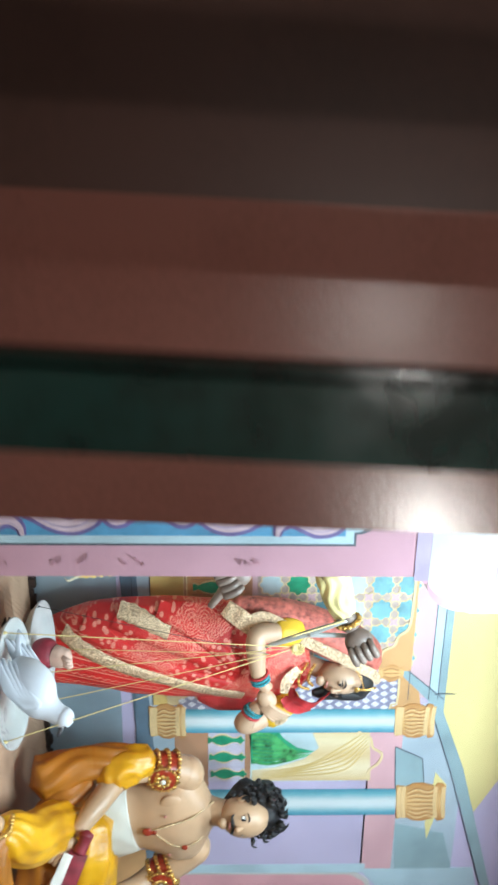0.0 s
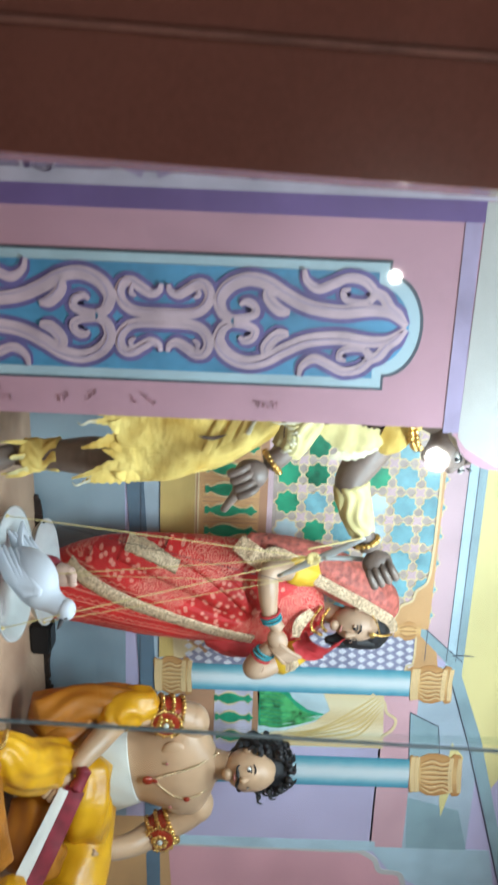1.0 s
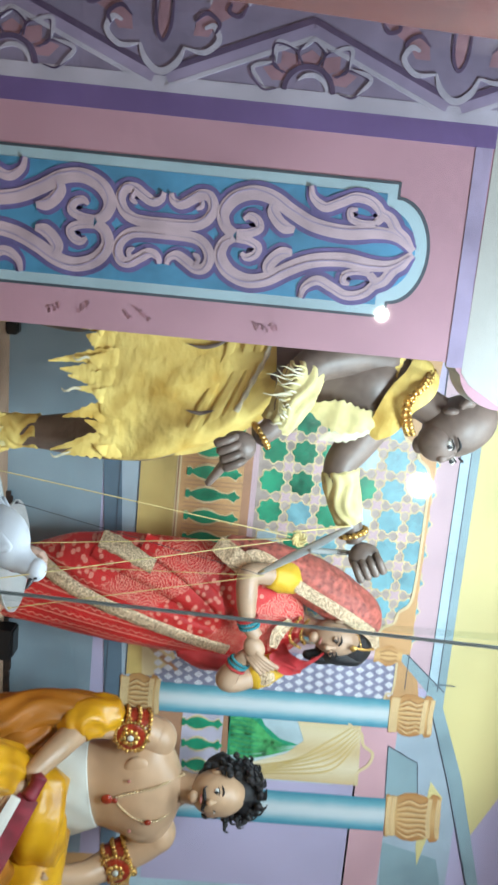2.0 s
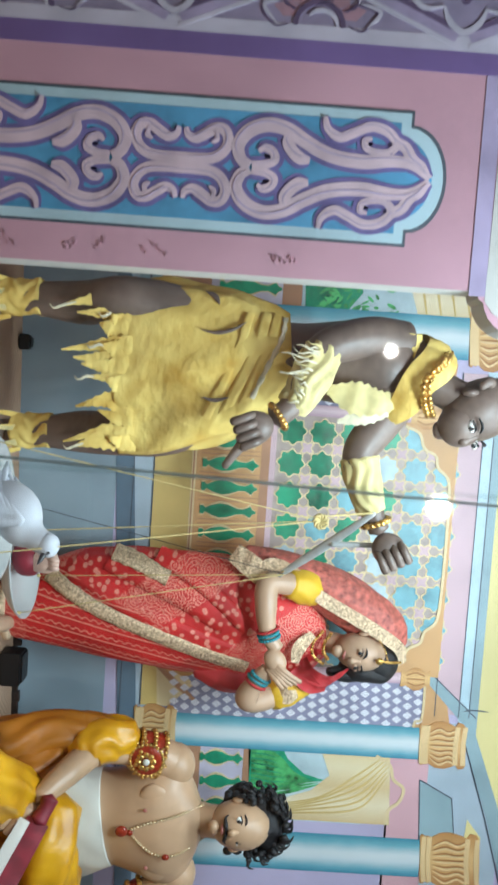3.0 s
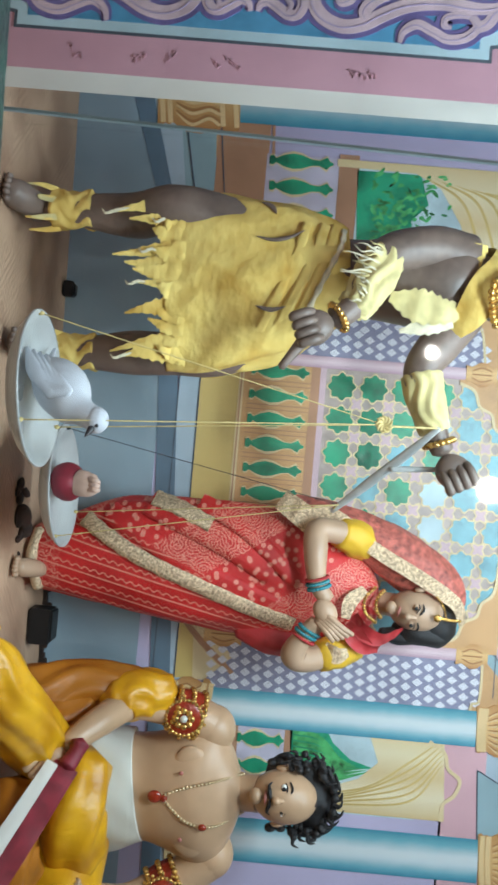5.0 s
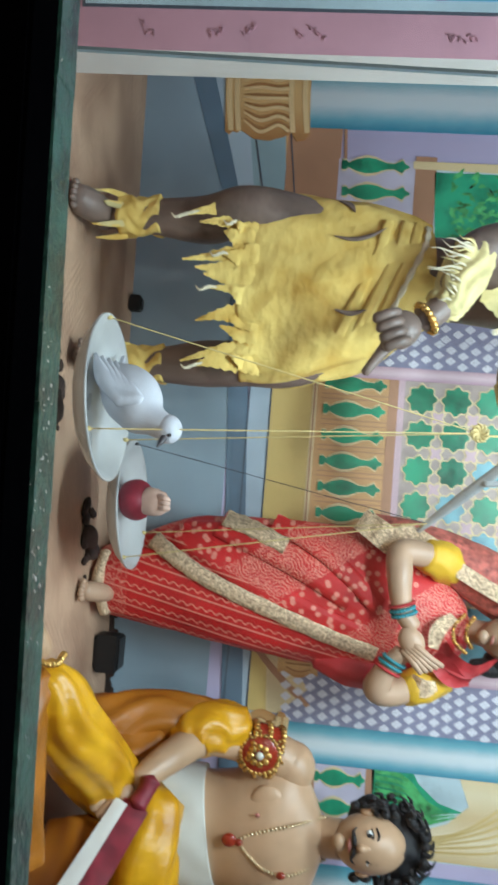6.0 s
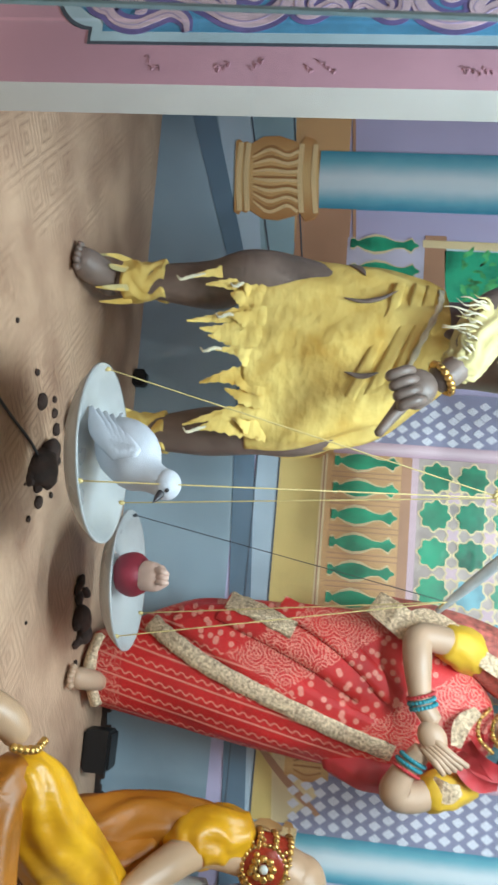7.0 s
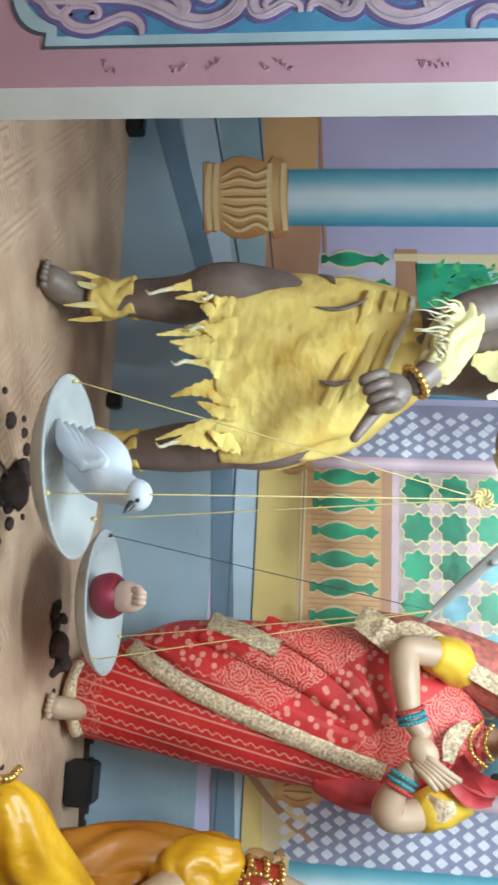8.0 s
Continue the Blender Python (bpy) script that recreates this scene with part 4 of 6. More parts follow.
SCROLL_QUARTER = [
    ([(0, 9), (30, 9), (56, 12), (74, 24), (82, 44), (74, 62), (58, 64), (42, 54), (24, 44), (10, 50), (6, 62)], 19, (1.0, 0.4)),
    ([(56, 60), (62, 46), (52, 38)], 9, (0.8, 0.3)),
    ([(122, 3), (106, 14), (100, 38), (118, 64), (152, 77), (188, 70), (222, 50), (265, 31), (320, 24), (375, 29), (412, 24), (443, 3)], 25, (0.7, 0.5)),
    ([(126, 4), (150, 7), (166, 16), (162, 30), (147, 36), (137, 29)], 15, (1.0, 0.4)),
    ([(228, 20), (212, 22), (198, 32), (188, 48), (194, 62)], 22, (0.5, 0.9)),
    ([(250, 98), (256, 78), (278, 64), (304, 74), (332, 86), (362, 80), (380, 60), (370, 44)], 17, (0.45, 0.8)),
    ([(374, 64), (396, 54), (410, 34), (426, 22), (443, 3)], 20, (0.9, 0.4)),
    ([(370, 44), (348, 42), (327, 48), (324, 62), (336, 66)], 12, (0.9, 0.4)),
]
scrolls(SCROLL_QUARTER, "scrollwork", "pale pink scroll ornament with violet edges")

# mauve frieze of zigzag bands, half rosettes and curled sprays
bands, pales, darks, rosy = bmesh.new(), bmesh.new(), bmesh.new(), bmesh.new()
BASE = 2.178
for k in range(-2, 3):
    z0 = 1.050 + 0.597 * k
    for s in (1, -1):
        pts = [(BASE, z0 + s * 0.285), (2.058, z0)]
        deco_stroke(bands, pts, 0.030, 2.0, 0, smooth=False)
        deco_stroke(darks, [(x - 0.017, z) for x, z in pts], 0.012, 2.4, 0, smooth=False)
        deco_stroke(pales, [(x + 0.016, z) for x, z in pts], 0.009, 2.6, 0, smooth=False)
    deco_stroke(darks, spiral(BASE, z0, 0.050, 0.050, 92, 268), 0.010, 2.7)
    deco_stroke(pales, spiral(BASE, z0 + 0.004, 0.034, 0.034, 95, 230), 0.009, 2.9, 0, (0.5, 0.3))
    for j in range(-2, 3):
        a = radians(180 - j * 36)
        ux, uz = math.cos(a), math.sin(a)
        far, w = (0.096 if j == 0 else 0.105), 0.026
        loop = [(0.052, -w * 0.6), (0.075, -w), (far, 0.0), (0.075, w), (0.052, w * 0.6)]
        leaf = [(BASE - 0.001 + r * ux - t * uz, z0 + r * uz * 1.2 + t * ux) for r, t in loop]
        slab(rosy, [(min(x, BASE - 0.001), z - 0.047) for x, z in [((x - BASE) * 0.66 + BASE - 0.018, (z - z0) * 0.80 + z0) for x, z in leaf]], FRONT - 0.0012 - 0.00005 * (j + 3), 0.002)
        deco_stroke(darks, leaf, 0.004, 2.8, 0, (0.5, 0.5))
        deco_stroke(pales, [(x - 0.004, z + 0.005) for x, z in leaf[1:4]], 0.008, 3.0, 0, (0.2, 0.2))
    c = z0 + 0.2985
    deco_stroke(pales, [(BASE - 0.062, c - 0.045), (BASE - 0.030, c - 0.030), (BASE - 0.012, c), (BASE - 0.030, c + 0.030), (BASE - 0.062, c + 0.045)], 0.013, 2.9, 0, (0.4, 0.4))
    slab(rosy, [(BASE - 0.118 + 0.048 * math.cos(a), c - 0.047 + 0.012 * math.sin(a)) for a in np.linspace(0, 2 * math.pi, 16, endpoint=False)], FRONT - 0.0016, 0.002)
    deco_stroke(darks, [(BASE - 0.17, c - 0.018), (BASE - 0.10, c - 0.015), (BASE - 0.070, c), (BASE - 0.10, c + 0.015), (BASE - 0.17, c + 0.018)], 0.007, 2.9, 0, (0.4, 0.4))
    slab(rosy, [(BASE - 0.235, c - 0.047), (BASE - 0.195, c - 0.022 - 0.047), (BASE - 0.165, c - 0.047), (BASE - 0.195, c + 0.022 - 0.047)], FRONT - 0.0017, 0.002)
    for t in (1, -1):
        leafy_lobe = [(-0.085, 0.060), (-0.115, 0.065), (-0.140, 0.090), (-0.175, 0.100), (-0.185, 0.140), (-0.150, 0.165), (-0.130, 0.140), (-0.110, 0.105), (-0.085, 0.090)]
        slab(rosy, [(BASE + x, c + t * z - 0.047) for x, z in leafy_lobe], FRONT - 0.0013 - 0.0001 * t, 0.002)
        for pts, bm_to in (([(-0.060, 0.045), (-0.055, 0.085), (-0.080, 0.112), (-0.105, 0.100), (-0.100, 0.082)], pales),
                           ([(-0.110, 0.062), (-0.128, 0.085), (-0.112, 0.110), (-0.092, 0.104)], darks),
                           ([(-0.145, 0.090), (-0.185, 0.098), (-0.198, 0.140), (-0.170, 0.172), (-0.150, 0.165)], pales),
                           ([(-0.150, 0.165), (-0.128, 0.150), (-0.135, 0.128), (-0.150, 0.132)], darks),
                           ([(-0.200, 0.060), (-0.225, 0.085), (-0.245, 0.075), (-0.240, 0.055)], darks),
                           ([(-0.215, 0.180), (-0.185, 0.205), (-0.205, 0.235), (-0.235, 0.225)], pales),
                           ([(-0.255, 0.020), (-0.220, 0.040), (-0.190, 0.030)], pales)):
            deco_stroke(bm_to, [(BASE + x, c + t * z) for x, z in pts], 0.011 if bm_to is pales else 0.008, 3.1, 0, (0.3, 0.5))
part("frieze_bands", bands, LILAC, wall_front, "lilac zigzag bands")
part("frieze_highlights", pales, LILAC_P, wall_front, "pale brushed curls")
part("frieze_shades", darks, SHADEV, wall_front, "dark violet brushed lines")
part("frieze_roses", rosy, FRIEZE_R, wall_front, "dull pink petals")
# worn smudges of old lettering on the pink margin, past reading
for k, z in enumerate((0.42, 0.55, 0.61, 0.71, 0.74, 0.98, 1.01)):
    bm = bmesh.new()
    for j in range(3):
        x = 2.642 + random.uniform(-0.008, 0.012)
        deco_stroke(bm, [(x, z + 0.010 * j), (x + random.uniform(-0.006, 0.006), z + 0.010 * j + 0.006), (x + 0.010, z + 0.010 * j + random.uniform(0, 0.01))], 0.0028, 1.4 + 0.1 * j, 0, (0.5, 0.5))
    part("smudge", bm, SMUDGE, wall_front, "faded dark smudge")


# ---- lamps of the passage, seen only in the glass ----
def bulb(name, x, y, z, r, strength, label):
    ob = tagged(new(name), label, "lamp", "passage lamps")
    part("globe", blob(bmesh.new(), (x, y, z), (r, r, r), u=20, v=14), glow("lamp_glow", (1.0, 0.97, 0.92), strength), ob, smooth=True)
    bm = limb(bmesh.new(), [(x, y, z + r * 0.9), (x, y, z + r + 0.03), (x, y, z + r + 0.05)], [0.018, 0.018, 0.012])
    part("holder", bm, BLACKP, ob, "black lamp holder")
    part("flex", limb(bmesh.new(), [(x, y, z + r + 0.05), (x, y, 2.5), (x, y, 2.94)], [0.004] * 3, seg=8), BLACKP, ob)
    return ob


bulb("pendant_bulb", 3.454, -1.80, 1.925, 0.055, 700, "bright round bulb hanging in the passage")
bulb("pendant_bulb", 2.623, -2.99, 1.84, 0.034, 700, "small bright bulb hanging in the passage")


def batten(x, y, z, length):
    ob = tagged(new("tube_light_fitting"), "white fluorescent batten fixed above the stage", "light fitting", "tube lights")
    part("body", box(bmesh.new(), x - length / 2, x + length / 2, y - 0.03, y + 0.03, z + 0.06, z + 0.11, 0, 0.006), WHITEP, ob)
    bm = limb(bmesh.new(), [(x - length / 2 + 0.03, y, z + 0.03), (x, y, z + 0.03), (x + length / 2 - 0.03, y, z + 0.03)], [0.013] * 3)
    part("tube", bm, WHITE_E, ob)
    for s in (-1, 1):
        part("end_cap", box(bmesh.new(), x + s * (length / 2 - 0.03) - 0.012, x + s * (length / 2 - 0.03) + 0.012, y - 0.02, y + 0.02, z + 0.01, z + 0.07), WHITEP, ob)
    return ob


batten(3.3, 1.13, 2.90 - 0.11, 1.8)
batten(3.6, 2.1, 2.90 - 0.11, 2.4)


# ---- mannequins ----
def lean_in(ob, dy, rise=0.0, stretch=1.0, top=1.5):
    """Sets a figure on the climbing floor: it leans with it."""
    turn = Matrix.Translation((3.2, dy, 1.35 + rise)) @ pose(0, 0, 0, 0, -3.78, 0) @ Matrix.Translation((-3.2, 0, -1.35))
    ob.matrix_world = Matrix.Translation((0, 0, top)) @ Matrix.Diagonal((1, 1, stretch, 1)) @ Matrix.Translation((0, 0, -top)) @ turn
    return ob


def foot(bm, heel, toe, mi, w=0.042):
    h, t = np.array(heel, float), np.array(toe, float)
    limb(bm, [h + (0, 0, 0.03), h * 0.6 + t * 0.4 + (0, 0, 0.03), h * 0.25 + t * 0.75 + (0, 0, 0.008), t], [w * 0.8, w * 0.95, w, w * 0.75], mi, seg=14)
    d = (t - h) / np.linalg.norm(t - h)
    side = np.cross(d, (0, 0, 1))
    for k in range(5):
        q = t + side * (k - 2) * w * 0.42 + d * (0.02 - 0.006 * abs(k - 1.3))
        q[2] = max(q[2], 0.014)
        blob(bm, q, (0.011, 0.015, 0.011), mi, u=8, v=6)


def fist(bm, c, d, mi, r=0.04, point=None):
    """A closed hand: palm, four curled fingers and a thumb."""
    c, d = np.array(c, float), np.array(d, float) / np.linalg.norm(d)
    blob(bm, c, (r, r * 0.75, r), mi, lump=0.1)
    side = np.cross(d, (0, -1, 0))
    side /= np.linalg.norm(side) + 1e-9
    for k in range(4):
        q = c + side * (k - 1.5) * r * 0.5 + np.array((0, -1, 0)) * r * 0.55 + d * r * 0.3
        limb(bm, [q + d * r * 0.5, q + d * r * 0.75 + np.array((0, -0.012, 0)), q + np.array((0, -0.018, 0)), q - d * r * 0.4], [r * 0.26, r * 0.27, r * 0.25, r * 0.2], mi, seg=8, n=4)
    if point is not None:
        p = np.array(point, float)
        limb(bm, [c, c * 0.5 + p * 0.5, p], [r * 0.5, r * 0.33, r * 0.22], mi, seg=10, n=5)


def bracelet(bm, c, axis, r, bead, mi, count=18):
    a = Vector(axis).normalized()
    u = a.orthogonal().normalized()
    v = a.cross(u)
    for k in range(count):
        t = 2 * math.pi * k / count
        blob(bm, Vector(c) + r * (math.cos(t) * u + math.sin(t) * v), [bead] * 3, mi, u=8, v=6)


def face(bm, c, r, look_at, up, skin, white, dark, lip, moustache=False):
    """Plain moulded mannequin features on a head of radius r at c."""
    f = Vector(look_at).normalized()
    w = Vector(up)
    w = (w - f * w.dot(f)).normalized()
    s = f.cross(w)
    c = Vector(c)
    at = lambda a, b, d: c + s * a * r + w * b * r + f * d * r
    limb(bm, [at(0, 0.22, 0.93), at(0, 0.0, 1.04), at(0, -0.16, 1.15), at(0, -0.22, 1.02)], [0.07 * r, 0.10 * r, 0.155 * r, 0.10 * r], skin, seg=10, n=4)
    blob(bm, at(0, -0.92, 0.72), (0.30 * r, 0.24 * r, 0.24 * r), skin)
    for k in (-1, 1):
        blob(bm, at(k * 0.40, 0.10, 0.88), (0.19 * r, 0.08 * r, 0.115 * r), white, u=10, v=8)
        blob(bm, at(k * 0.40, 0.10, 0.955), (0.085 * r, 0.035 * r, 0.090 * r), dark, u=8, v=6)
        limb(bm, [at(k * 0.18, 0.33, 0.95), at(k * 0.42, 0.42, 0.90), at(k * 0.66, 0.32, 0.76)], [0.03 * r, 0.05 * r, 0.02 * r], dark, seg=6, n=4)
        limb(bm, [at(k * 0.22, 0.17, 0.96), at(k * 0.42, 0.235, 0.95), at(k * 0.62, 0.15, 0.82)], [0.018 * r, 0.028 * r, 0.015 * r], dark, seg=6, n=4)
        if moustache:
            limb(bm, [at(k * 0.03, -0.38, 1.04), at(k * 0.25, -0.42, 1.0), at(k * 0.46, -0.46, 0.86), at(k * 0.58, -0.34, 0.78)], [0.06 * r, 0.085 * r, 0.05 * r, 0.015 * r], dark, seg=8, n=4)
        blob(bm, at(k * 1.0, 0.0, 0.05), (0.12 * r, 0.22 * r, 0.26 * r), skin, u=10, v=8)
    limb(bm, [at(-0.24, -0.56, 0.86), at(0, -0.56, 0.98), at(0.24, -0.56, 0.86)], [0.03 * r, 0.075 * r, 0.03 * r], lip, seg=8, n=4)


def tatters(bm, prof, z, x0, x1, count, mi, mi2, length, seed):
    """Torn strips hanging from a hem: ragged tongues, with a few pale curled ends."""
    rng = random.Random(seed)
    for k in range(count):
        x = x0 + (x1 - x0) * (k + rng.uniform(-0.3, 0.3)) / (count - 1)
        l = length * rng.choice((0.25, 0.4, 0.55, 0.8, 1.0, 1.35))
        w = rng.uniform(0.045, 0.085)
        zt = z + rng.uniform(0.0, 0.02)
        y = prof.front(x, zt, 0.0)
        dx = rng.uniform(-0.035, 0.045)
        yt = min(y - 0.008, 2.535) if l > 0.05 else y - 0.004
        ribbon(bm, [(x, y + 0.002, zt + 0.03), (x + dx * 0.2, (y + yt) / 2, zt - l * 0.25), (x + dx * 0.6, yt + rng.uniform(-0.012, 0.004), zt - l * 0.65), (x + dx, yt - 0.004, zt - l)],
               [w, w * 0.85, w * 0.40, 0.006], mi, (1, rng.uniform(-0.2, 0.2), 0), 0.003, 6, 0.02, 0.18)
        if k % 3 == 0:
            ribbon(bm, [(x + dx * 0.7, yt - 0.006, zt - l * 0.75), (x + dx, yt - 0.010, zt - l * 0.95), (x + dx + 0.010, yt - 0.014, zt - l - 0.02), (x + dx - 0.002, yt - 0.016, zt - l - 0.032)], [0.006, 0.010, 0.008, 0.003], mi2, (1, 0.6, 0.2), 0.003, 5, 0.2, 0.3)


def torn_clothes_man():
    bm = bmesh.new()
    S, Y, C, G, H, W, L, T = range(8)
    # legs
    limb(bm, [(2.72, 2.68, 0.88), (2.645, 2.62, 0.66), (2.612, 2.58, 0.52), (2.622, 2.63, 0.40), (2.607, 2.64, 0.24), (2.60, 2.645, 0.10)], [0.10, 0.088, 0.070, 0.072, 0.054, 0.038], S, seg=20)
    foot(bm, (2.602, 2.67, 0.045), (2.580, 2.515, 0.026), S, 0.046)
    limb(bm, [(2.94, 2.70, 0.88), (3.03, 2.68, 0.66), (3.052, 2.66, 0.52), (3.045, 2.71, 0.38), (3.045, 2.73, 0.24), (3.04, 2.74, 0.09)], [0.10, 0.09, 0.070, 0.072, 0.054, 0.038], S, seg=20)
    foot(bm, (3.04, 2.76, 0.045), (3.03, 2.61, 0.026), S, 0.044)
    # rags round the ankles
    for x, y, w in ((2.603, 2.643, 0.058), (3.042, 2.735, 0.058)):
        limb(bm, [(x, y, 0.13), (x, y, 0.17), (x, y, 0.21), (x, y, 0.255)], [w, w * 1.05, w * 0.95, w * 1.08], Y, seg=36, ripple=0.07, waves=6)
        for k in range(7):
            a = k * 0.9
            ribbon(bm, [(x + w * math.cos(a), y - abs(w * math.sin(a)), 0.15), (x + w * 1.2 * math.cos(a), y - 0.02 - abs(w * math.sin(a)), 0.11), (x + w * 1.25 * math.cos(a), y - 0.03 - abs(w * math.sin(a)), 0.06 + 0.02 * (k % 3))], [0.02, 0.016, 0.004], C if k % 2 else Y, (1, 0, 0), 0.003, 4)
    # skirt wrap
    skirt = Profile([(0.50, 2.835, 0.285, 2.665, 0.150), (0.62, 2.832, 0.290, 2.665, 0.160), (0.76, 2.825, 0.272, 2.665, 0.158), (0.90, 2.81, 0.232, 2.665, 0.150), (1.00, 2.80, 0.180, 2.66, 0.140), (1.06, 2.795, 0.140, 2.66, 0.125)])
    skirt.build(bm, Y, 120, 0.028, 7, 1.6)
    drape(bm, [(2.672, 1.045), (2.74, 1.03), (2.83, 0.985), (2.93, 0.935)], 0.016, skirt, T, 0.006, 0.004, 0.3)
    # slits with paler worn edges
    for pts, w in (([(2.590, 0.79), (2.606, 0.82), (2.635, 0.835)], 0.018), ([(2.715, 0.775), (2.725, 0.825), (2.715, 0.875), (2.69, 0.92)], 0.012), ([(2.925, 0.775), (2.935, 0.82), (2.925, 0.865)], 0.013)):
        drape(bm, pts, w, skirt, S, 0.0100, 0.002, lens=True)
    # a cloth wound twice round the hips
    for za, zb, w in ((0.99, 0.885, 0.030), (0.955, 0.84, 0.034), (0.90, 0.79, 0.030)):
        drape(bm, [(2.66, za + 0.03), (2.76, za), (2.88, (za + zb) / 2), (2.99, zb)], w, skirt, Y, 0.0, 0.0035, 0.06)
    tatters(bm, skirt, 0.515, 2.605, 3.075, 17, Y, T, 0.14, 5)
    # trunk leaning towards the scale
    limb(bm, [(2.80, 2.665, 0.96), (2.805, 2.66, 1.10), (2.812, 2.645, 1.24), (2.825, 2.63, 1.37), (2.845, 2.625, 1.46), (2.862, 2.62, 1.52)], [0.135, 0.122, 0.138, 0.150, 0.115, 0.062], S, seg=28)
    for dx in (-0.04, 0.08):
        blob(bm, (2.83 + dx, 2.535, 1.37), (0.075, 0.04, 0.06), S)
    limb(bm, [(2.86, 2.62, 1.48), (2.90, 2.61, 1.56), (2.935, 2.60, 1.62)], [0.066, 0.058, 0.06], S)
    # head bowed forward
    hc = (2.965, 2.59, 1.675)
    blob(bm, hc, (0.098, 0.100, 0.130), S, (0, -28, 0), 28, 20)
    blob(bm, (3.015, 2.565, 1.605), (0.070, 0.070, 0.072), S)
    face(bm, (2.978, 2.588, 1.655), 0.104, (0.70, -0.62, -0.30), (-0.42, 0, 1), S, W, H, L)
    limb(bm, [(2.885, 2.515, 1.69), (2.875, 2.502, 1.675), (2.892, 2.500, 1.65)], [0.014, 0.018, 0.012], S, seg=8)
    limb(bm, [(2.87, 2.60, 1.79), (2.85, 2.61, 1.80), (2.832, 2.62, 1.785)], [0.018, 0.022, 0.012], H, seg=10)
    # near arm, bent across, pointing down
    limb(bm, [(2.755, 2.58, 1.42), (2.740, 2.53, 1.30), (2.775, 2.48, 1.165), (2.87, 2.43, 1.105), (2.955, 2.40, 1.045), (2.985, 2.39, 1.00)], [0.075, 0.068, 0.058, 0.050, 0.036, 0.034], S, seg=20)
    limb(bm, [(2.79, 2.475, 1.15), (2.85, 2.44, 1.12), (2.91, 2.42, 1.085), (2.95, 2.405, 1.055)], [0.060, 0.062, 0.054, 0.048], C, seg=40, ripple=0.10, waves=9)
    rng = random.Random(21)
    for k in range(22):
        x, z = 2.775 + 0.008 * k, 1.145 - 0.003 * k
        l = rng.uniform(0.03, 0.12) * (1 if k < 13 else 0.5)
        y = 2.41 - 0.002 * k + rng.uniform(-0.01, 0.01)
        ribbon(bm, [(x, y, z), (x - 0.008, y - 0.014, z - l * 0.4), (x - 0.012 + rng.uniform(-0.01, 0.01), y - 0.016, z - l * 0.75), (x - 0.02 + rng.uniform(-0.014, 0.014), y - 0.012, z - l)], [0.007, 0.006, 0.004, 0.0015], T if k % 4 else C, (1, 0, 0.3), 0.002, 4, 0.05, 0.2)
    fist(bm, (3.012, 2.365, 0.945), (0.35, -0.1, -1), S, 0.052, (3.128, 2.36, 0.852))
    bracelet(bm, (2.980, 2.388, 1.012), (0.5, -0.1, -0.8), 0.040, 0.0105, G, 16)
    # far arm stretched out, holding the beam
    limb(bm, [(2.93, 2.60, 1.41), (3.02, 2.57, 1.34), (3.105, 2.55, 1.28), (3.20, 2.545, 1.295), (3.30, 2.54, 1.325), (3.35, 2.54, 1.345)], [0.072, 0.064, 0.054, 0.05, 0.037, 0.034], S, seg=20)
    limb(bm, [(3.12, 2.55, 1.282), (3.18, 2.545, 1.29), (3.25, 2.542, 1.308), (3.29, 2.54, 1.32)], [0.060, 0.058, 0.050, 0.044], C, seg=40, ripple=0.08, waves=9)
    fist(bm, (3.405, 2.53, 1.372), (0.9, -0.1, 0.4), S, 0.052)
    bracelet(bm, (3.325, 2.54, 1.333), (1, 0, 0.3), 0.043, 0.0105, G, 16)
    # shawl over the shoulder, torn chest cloth, beads
    ribbon(bm, [(2.735, 2.68, 1.46), (2.76, 2.56, 1.535), (2.815, 2.49, 1.515), (2.87, 2.47, 1.455), (2.95, 2.48, 1.405), (3.00, 2.53, 1.36)], [0.06, 0.10, 0.12, 0.11, 0.09, 0.05], Y, (0.6, 0, 0.8), 0.012, 8, 0.1)
    ribbon(bm, [(2.93, 2.50, 1.40), (2.94, 2.475, 1.33), (2.925, 2.47, 1.25), (2.90, 2.47, 1.17)], [0.04, 0.075, 0.10, 0.03], C, (1, 0, 0.2), 0.004, 8, 0.05, 0.12)
    ribbon(bm, [(2.97, 2.50, 1.36), (2.985, 2.48, 1.28), (3.0, 2.48, 1.20)], [0.03, 0.05, 0.012], T, (1, 0, 0.3), 0.004, 8, 0.05, 0.15)
    for k in range(5):
        ribbon(bm, [(2.74 + 0.02 * k, 2.53 - 0.01 * k, 1.47 - 0.01 * k), (2.735 + 0.02 * k, 2.51, 1.43), (2.725 + 0.025 * k, 2.505, 1.39 - 0.01 * (k % 2))], [0.024, 0.018, 0.004], Y, (1, 0, 0), 0.004, 4)
    for dr in (0.0, 0.016):
        beads(bm, [(2.785, 2.545 - dr, 1.565 - dr), (2.82, 2.47 - dr, 1.53 - dr), (2.872, 2.435 - dr * 0.3, 1.475 - dr), (2.935, 2.44, 1.475 - dr), (2.985, 2.49, 1.50 - dr)], 0.0105, 0.019, G, 0.1)
    return thing("mannequin", bm, [SKIN_D, YELLOW_T, CREAM_T, GOLD, HAIR, WHITE_E, LIP, THREAD], "dark-skinned mannequin in torn yellow rags holding a balance", "mannequin", "stage mannequins", smooth=True)


